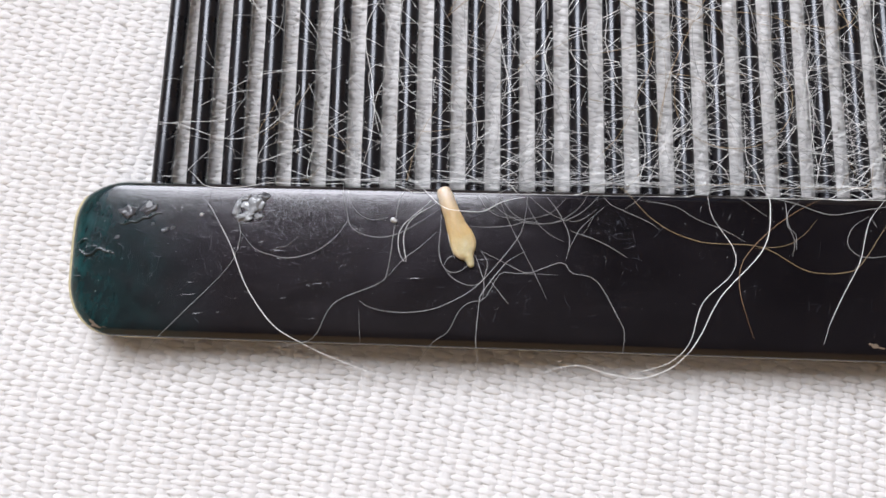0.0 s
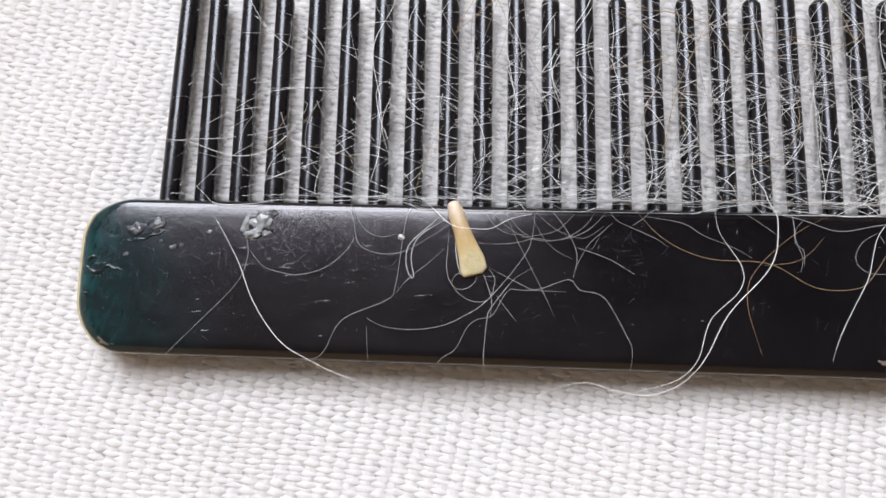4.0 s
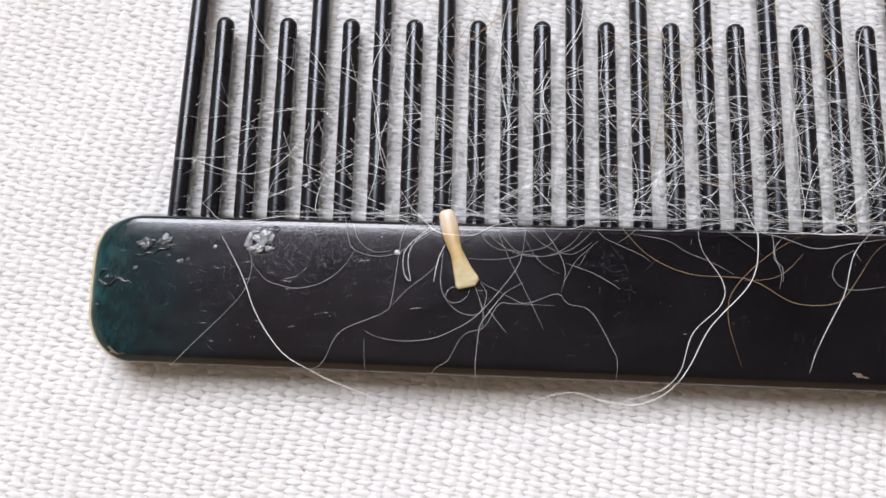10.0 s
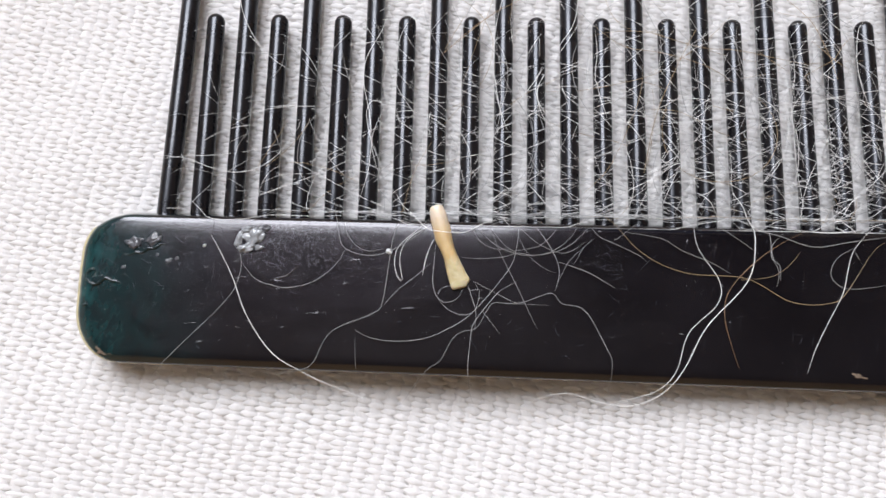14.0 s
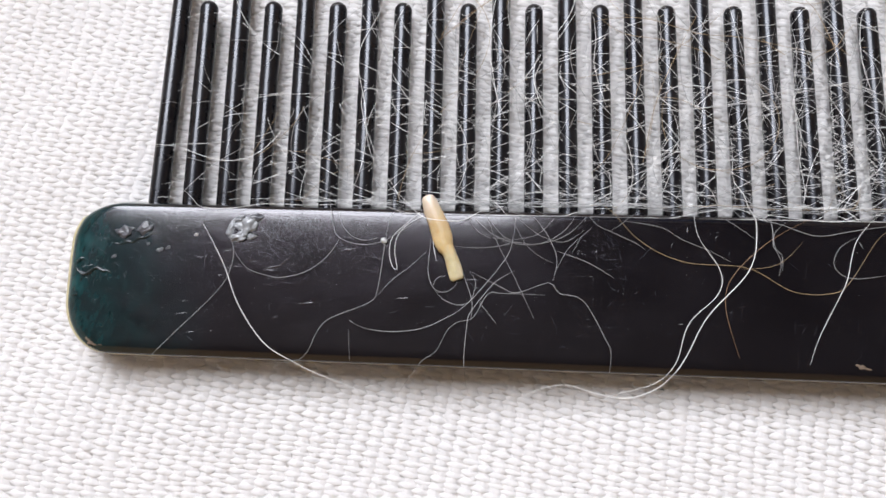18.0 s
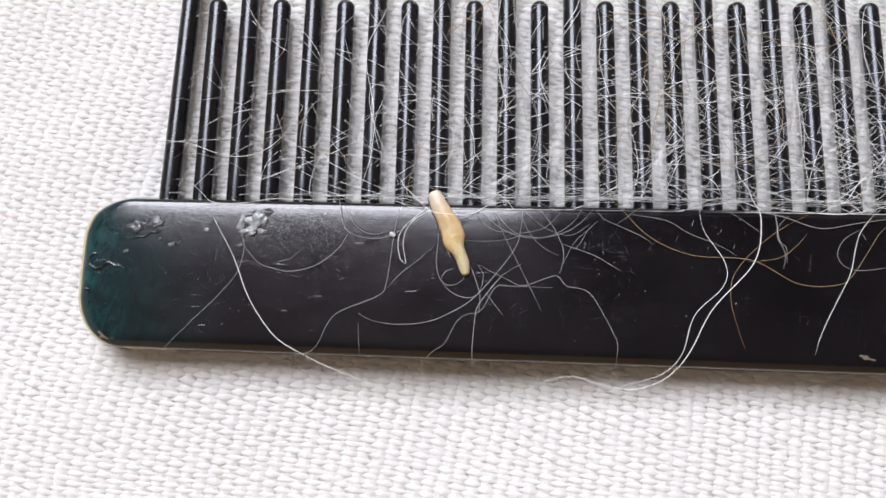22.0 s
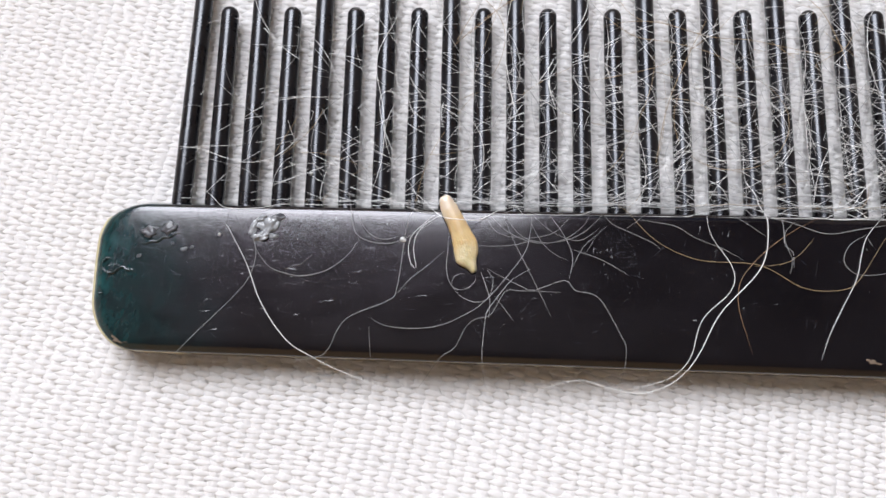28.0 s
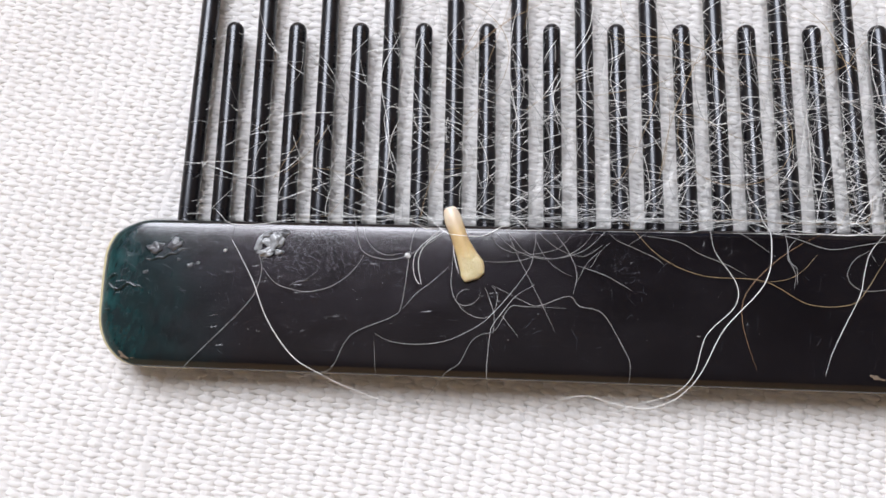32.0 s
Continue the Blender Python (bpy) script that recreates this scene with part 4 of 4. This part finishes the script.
def motions():
    # the body drags three of the hairs with it while it first stretches
    for hair, shifts in ((loop_hair, ((0.0, -0.05, -0.56), (4.0, -0.04, -0.56), (6.5, -0.02, -0.25), (8.5, 0, 0), (32.0, 0, 0))),
                         (arc_hair, ((0.0, 0.3, -0.62), (4.0, 0.3, -0.62), (6.5, 0.15, -0.25), (8.5, 0, 0), (32.0, 0, 0))),
                         (crossing_hair, ((0.0, 0.5, -0.40), (4.0, 0.5, -0.42), (6.5, 0.35, -0.20), (8.5, 0.1, 0), (17.0, 0, 0.15), (32.0, 0, 0.15)))):
        walk(hair, [(t, pose(x * MM, y * MM, 0)) for t, x, y in shifts])
    walk(swinging_hair, [(t, pose(x * MM, y * MM, 2.36 * MM, 0, 0, a)) for t, x, y, a in (
        (0.0, 14.81, -3.89, 104), (2.0, 14.72, -3.93, 101), (4.0, 14.72, -3.89, 99), (7.0, 14.78, -3.79, 101), (8.5, 14.63, -3.67, 98), (10.0, 13.71, -3.56, 77), (13.0, 13.37, -3.38, 72), (17.0, 14.47, -2.85, 97), (19.0, 14.42, -3.26, 98), (21.0, 14.66, -3.20, 107), (23.0, 14.74, -3.19, 108), (25.0, 14.73, -3.23, 104), (28.0, 14.65, -3.19, 105), (29.0, 14.61, -3.12, 108), (30.5, 14.33, -2.51, 105), (32.0, 14.43, -2.98, 101))])
    pulse(0.0, (14.17, -0.46), (15.61, -4.39), (0.19, 0.28, 0.33, 0.36, 0.36, 0.37, 0.38, 0.39, 0.41, 0.44, 0.46, 0.50, 0.54, 0.57, 0.58, 0.54, 0.42, 0.23, 0.19, 0.14, 0.07), (0.00, -0.02, -0.02, -0.02, -0.02, -0.02, -0.02, -0.01, -0.01, -0.01, -0.01, 0.02, 0.04, 0.04, 0.03, -0.01, -0.05, 0.04, 0.05, 0.04, 0.00))
    pulse(2.0, (14.24, -0.49), (15.40, -4.02), (0.17, 0.25, 0.29, 0.34, 0.34, 0.34, 0.34, 0.35, 0.37, 0.38, 0.40, 0.43, 0.45, 0.48, 0.50, 0.52, 0.54, 0.55, 0.47, 0.31, 0.15), (0.00, -0.02, -0.02, -0.02, -0.00, 0.01, 0.02, 0.03, 0.04, 0.05, 0.05, 0.05, 0.05, 0.05, 0.06, 0.07, 0.08, 0.07, 0.02, -0.06, 0.00))
    pulse(4.0, (14.29, -0.37), (15.25, -3.96), (0.18, 0.27, 0.32, 0.36, 0.38, 0.37, 0.37, 0.37, 0.38, 0.40, 0.42, 0.44, 0.47, 0.49, 0.52, 0.55, 0.58, 0.59, 0.60, 0.48, 0.20), (0.00, -0.01, 0.01, 0.03, 0.04, 0.05, 0.06, 0.08, 0.09, 0.11, 0.12, 0.13, 0.14, 0.15, 0.17, 0.19, 0.20, 0.19, 0.18, 0.08, 0.00))
    pulse(7.0, (14.25, -0.08), (15.13, -3.92), (0.23, 0.34, 0.38, 0.39, 0.39, 0.40, 0.40, 0.40, 0.40, 0.40, 0.42, 0.43, 0.44, 0.45, 0.47, 0.49, 0.52, 0.55, 0.59, 0.47, 0.20), (0.00, -0.01, 0.01, 0.02, 0.04, 0.06, 0.08, 0.09, 0.11, 0.13, 0.15, 0.17, 0.18, 0.19, 0.21, 0.23, 0.25, 0.27, 0.29, 0.17, 0.00))
    pulse(8.5, (14.26, 0.08), (15.13, -3.90), (0.19, 0.27, 0.32, 0.35, 0.37, 0.38, 0.38, 0.36, 0.34, 0.32, 0.32, 0.31, 0.33, 0.35, 0.39, 0.43, 0.47, 0.51, 0.56, 0.39, 0.16), (0.00, -0.01, -0.01, -0.01, 0.01, 0.04, 0.07, 0.08, 0.09, 0.10, 0.12, 0.14, 0.16, 0.17, 0.20, 0.23, 0.26, 0.29, 0.33, 0.14, 0.00))
    pulse(10.0, (14.24, 0.12), (15.20, -3.92), (0.22, 0.31, 0.37, 0.40, 0.42, 0.41, 0.40, 0.38, 0.36, 0.33, 0.31, 0.30, 0.33, 0.36, 0.39, 0.42, 0.46, 0.51, 0.55, 0.46, 0.21), (0.00, -0.01, -0.01, -0.00, 0.00, -0.00, -0.01, -0.00, 0.01, 0.02, 0.04, 0.07, 0.10, 0.12, 0.14, 0.16, 0.19, 0.24, 0.27, 0.17, 0.00))
    pulse(13.0, (14.16, 0.31), (15.22, -3.97), (0.22, 0.31, 0.36, 0.39, 0.40, 0.40, 0.41, 0.39, 0.38, 0.34, 0.30, 0.30, 0.31, 0.34, 0.37, 0.40, 0.43, 0.46, 0.49, 0.35, 0.15), (0.00, -0.01, -0.01, -0.00, -0.00, -0.00, -0.00, -0.02, -0.04, -0.01, 0.03, 0.06, 0.09, 0.11, 0.14, 0.16, 0.19, 0.22, 0.27, 0.13, 0.00))
    pulse(17.0, (13.96, 0.27), (15.44, -4.06), (0.20, 0.28, 0.34, 0.38, 0.40, 0.40, 0.41, 0.43, 0.45, 0.45, 0.44, 0.40, 0.35, 0.30, 0.31, 0.32, 0.34, 0.35, 0.36, 0.36, 0.16), (0.00, -0.03, -0.04, -0.04, -0.04, -0.03, -0.01, 0.00, 0.02, 0.02, -0.01, -0.03, -0.01, 0.05, 0.05, 0.06, 0.07, 0.08, 0.08, 0.07, 0.00))
    pulse(19.0, (13.85, 0.20), (15.44, -4.11), (0.17, 0.25, 0.31, 0.37, 0.39, 0.41, 0.42, 0.43, 0.45, 0.46, 0.48, 0.46, 0.41, 0.32, 0.29, 0.31, 0.32, 0.32, 0.31, 0.26, 0.13), (0.00, -0.01, 0.01, 0.04, 0.06, 0.09, 0.11, 0.11, 0.10, 0.10, 0.09, 0.08, 0.06, 0.14, 0.18, 0.18, 0.17, 0.16, 0.12, 0.07, 0.00))
    pulse(21.0, (13.81, 0.19), (15.46, -4.14), (0.17, 0.24, 0.30, 0.36, 0.38, 0.39, 0.40, 0.43, 0.47, 0.50, 0.51, 0.52, 0.48, 0.37, 0.30, 0.29, 0.29, 0.29, 0.27, 0.21, 0.11), (0.00, -0.02, -0.02, -0.01, 0.02, 0.06, 0.09, 0.11, 0.13, 0.15, 0.15, 0.13, 0.08, 0.11, 0.14, 0.14, 0.14, 0.14, 0.10, 0.05, 0.00))
    pulse(23.0, (13.84, 0.12), (15.53, -4.20), (0.20, 0.30, 0.35, 0.39, 0.41, 0.43, 0.44, 0.46, 0.48, 0.50, 0.52, 0.53, 0.49, 0.41, 0.31, 0.28, 0.26, 0.26, 0.23, 0.17, 0.08), (0.00, -0.02, -0.02, -0.00, 0.02, 0.04, 0.07, 0.11, 0.14, 0.18, 0.16, 0.14, 0.05, 0.03, 0.07, 0.12, 0.14, 0.11, 0.09, 0.06, 0.00))
    pulse(25.0, (13.83, 0.08), (15.50, -4.17), (0.20, 0.30, 0.36, 0.40, 0.44, 0.45, 0.45, 0.48, 0.51, 0.54, 0.56, 0.58, 0.55, 0.48, 0.38, 0.25, 0.21, 0.22, 0.20, 0.15, 0.08), (0.00, -0.02, -0.00, 0.02, 0.05, 0.07, 0.09, 0.11, 0.13, 0.15, 0.15, 0.15, 0.10, 0.06, 0.03, 0.10, 0.11, 0.09, 0.07, 0.06, 0.00))
    pulse(28.0, (13.87, 0.16), (15.41, -3.78), (0.18, 0.26, 0.32, 0.37, 0.41, 0.41, 0.41, 0.42, 0.44, 0.46, 0.48, 0.51, 0.55, 0.57, 0.58, 0.55, 0.49, 0.33, 0.23, 0.16, 0.08), (0.00, -0.02, -0.03, -0.02, -0.00, 0.02, 0.05, 0.07, 0.08, 0.10, 0.11, 0.11, 0.11, 0.10, 0.05, -0.00, -0.08, -0.02, 0.03, 0.03, 0.00))
    pulse(29.0, (13.89, 0.17), (15.34, -3.60), (0.20, 0.30, 0.33, 0.34, 0.36, 0.36, 0.37, 0.38, 0.40, 0.42, 0.44, 0.48, 0.51, 0.55, 0.56, 0.58, 0.53, 0.48, 0.36, 0.19, 0.09), (0.00, -0.03, -0.03, -0.03, -0.02, -0.00, 0.02, 0.03, 0.04, 0.04, 0.05, 0.07, 0.08, 0.09, 0.08, 0.06, -0.00, -0.07, -0.11, -0.00, 0.00))
    pulse(30.5, (13.92, 0.21), (15.05, -3.42), (0.17, 0.26, 0.30, 0.34, 0.37, 0.37, 0.38, 0.38, 0.39, 0.41, 0.43, 0.45, 0.48, 0.52, 0.55, 0.58, 0.61, 0.61, 0.59, 0.49, 0.21), (0.00, -0.02, -0.02, -0.01, -0.01, 0.01, 0.02, 0.03, 0.06, 0.08, 0.11, 0.13, 0.15, 0.16, 0.18, 0.20, 0.21, 0.19, 0.17, 0.11, 0.00))
    pulse(32.0, (13.91, 0.37), (15.00, -3.39), (0.22, 0.31, 0.36, 0.40, 0.42, 0.40, 0.39, 0.38, 0.38, 0.39, 0.39, 0.42, 0.44, 0.47, 0.50, 0.54, 0.58, 0.58, 0.56, 0.38, 0.17), (0.00, -0.01, -0.01, -0.00, 0.01, 0.03, 0.05, 0.06, 0.07, 0.08, 0.09, 0.12, 0.15, 0.18, 0.21, 0.25, 0.28, 0.27, 0.23, 0.09, 0.00))
    for k in range(STATIONS):
        share = k / (STATIONS - 1)
        half = 0.45 - 0.24 * share ** 0.5
        u = 0.112 + 0.823 * share
        seen = [body_state(s, u) for s in PULSES]
        widest, slimmest = max(s[1] for s in seen), min(s[1] for s in seen)
        across = max(0.10, min(slimmest, 0.34))
        high = 0.36 - 0.16 * share ** 2
        columns = 6 if widest < across * 1.6 else (8 if widest < across * 2.4 else 10)
        slope = -math.degrees(math.atan(1.8 * 0.32 * share / (0.823 * 4.3)))
        for c in range(columns):
            f = 2 * c / (columns - 1) - 1
            mat = flesh_at(share, f)
            me = strand_mesh("body_strand", across, half, high * (1 - 0.22 * f * f), 4.0 if share < 0.05 else (2.7 if share > 0.93 else 3.0), mat)
            piece = part("body_strand", me, worm_segment)
            rows = []
            for s, (centre, w, a, length) in zip(PULSES, seen):
                near, far = body_state(s, max(0.0, u - 0.05)), body_state(s, min(1.0, u + 0.05))
                lean = math.atan2((far[1] - near[1]) * f, 0.1 * length)
                most = 0.35 + 0.5 * share
                lean = max(-most, min(most, lean)) * (1.0 if 0.2 < u < 0.88 else 0.4)
                side = Vector((-math.sin(a), math.cos(a)))
                p = centre + side * max(0.0, w - across) * f
                rows.append((s[0], pose(p.x * MM, p.y * MM, (2.3 + high * 0.80) * MM, slope, 0, math.degrees(a + lean) - 90)))
            walk(piece, rows)


motions()
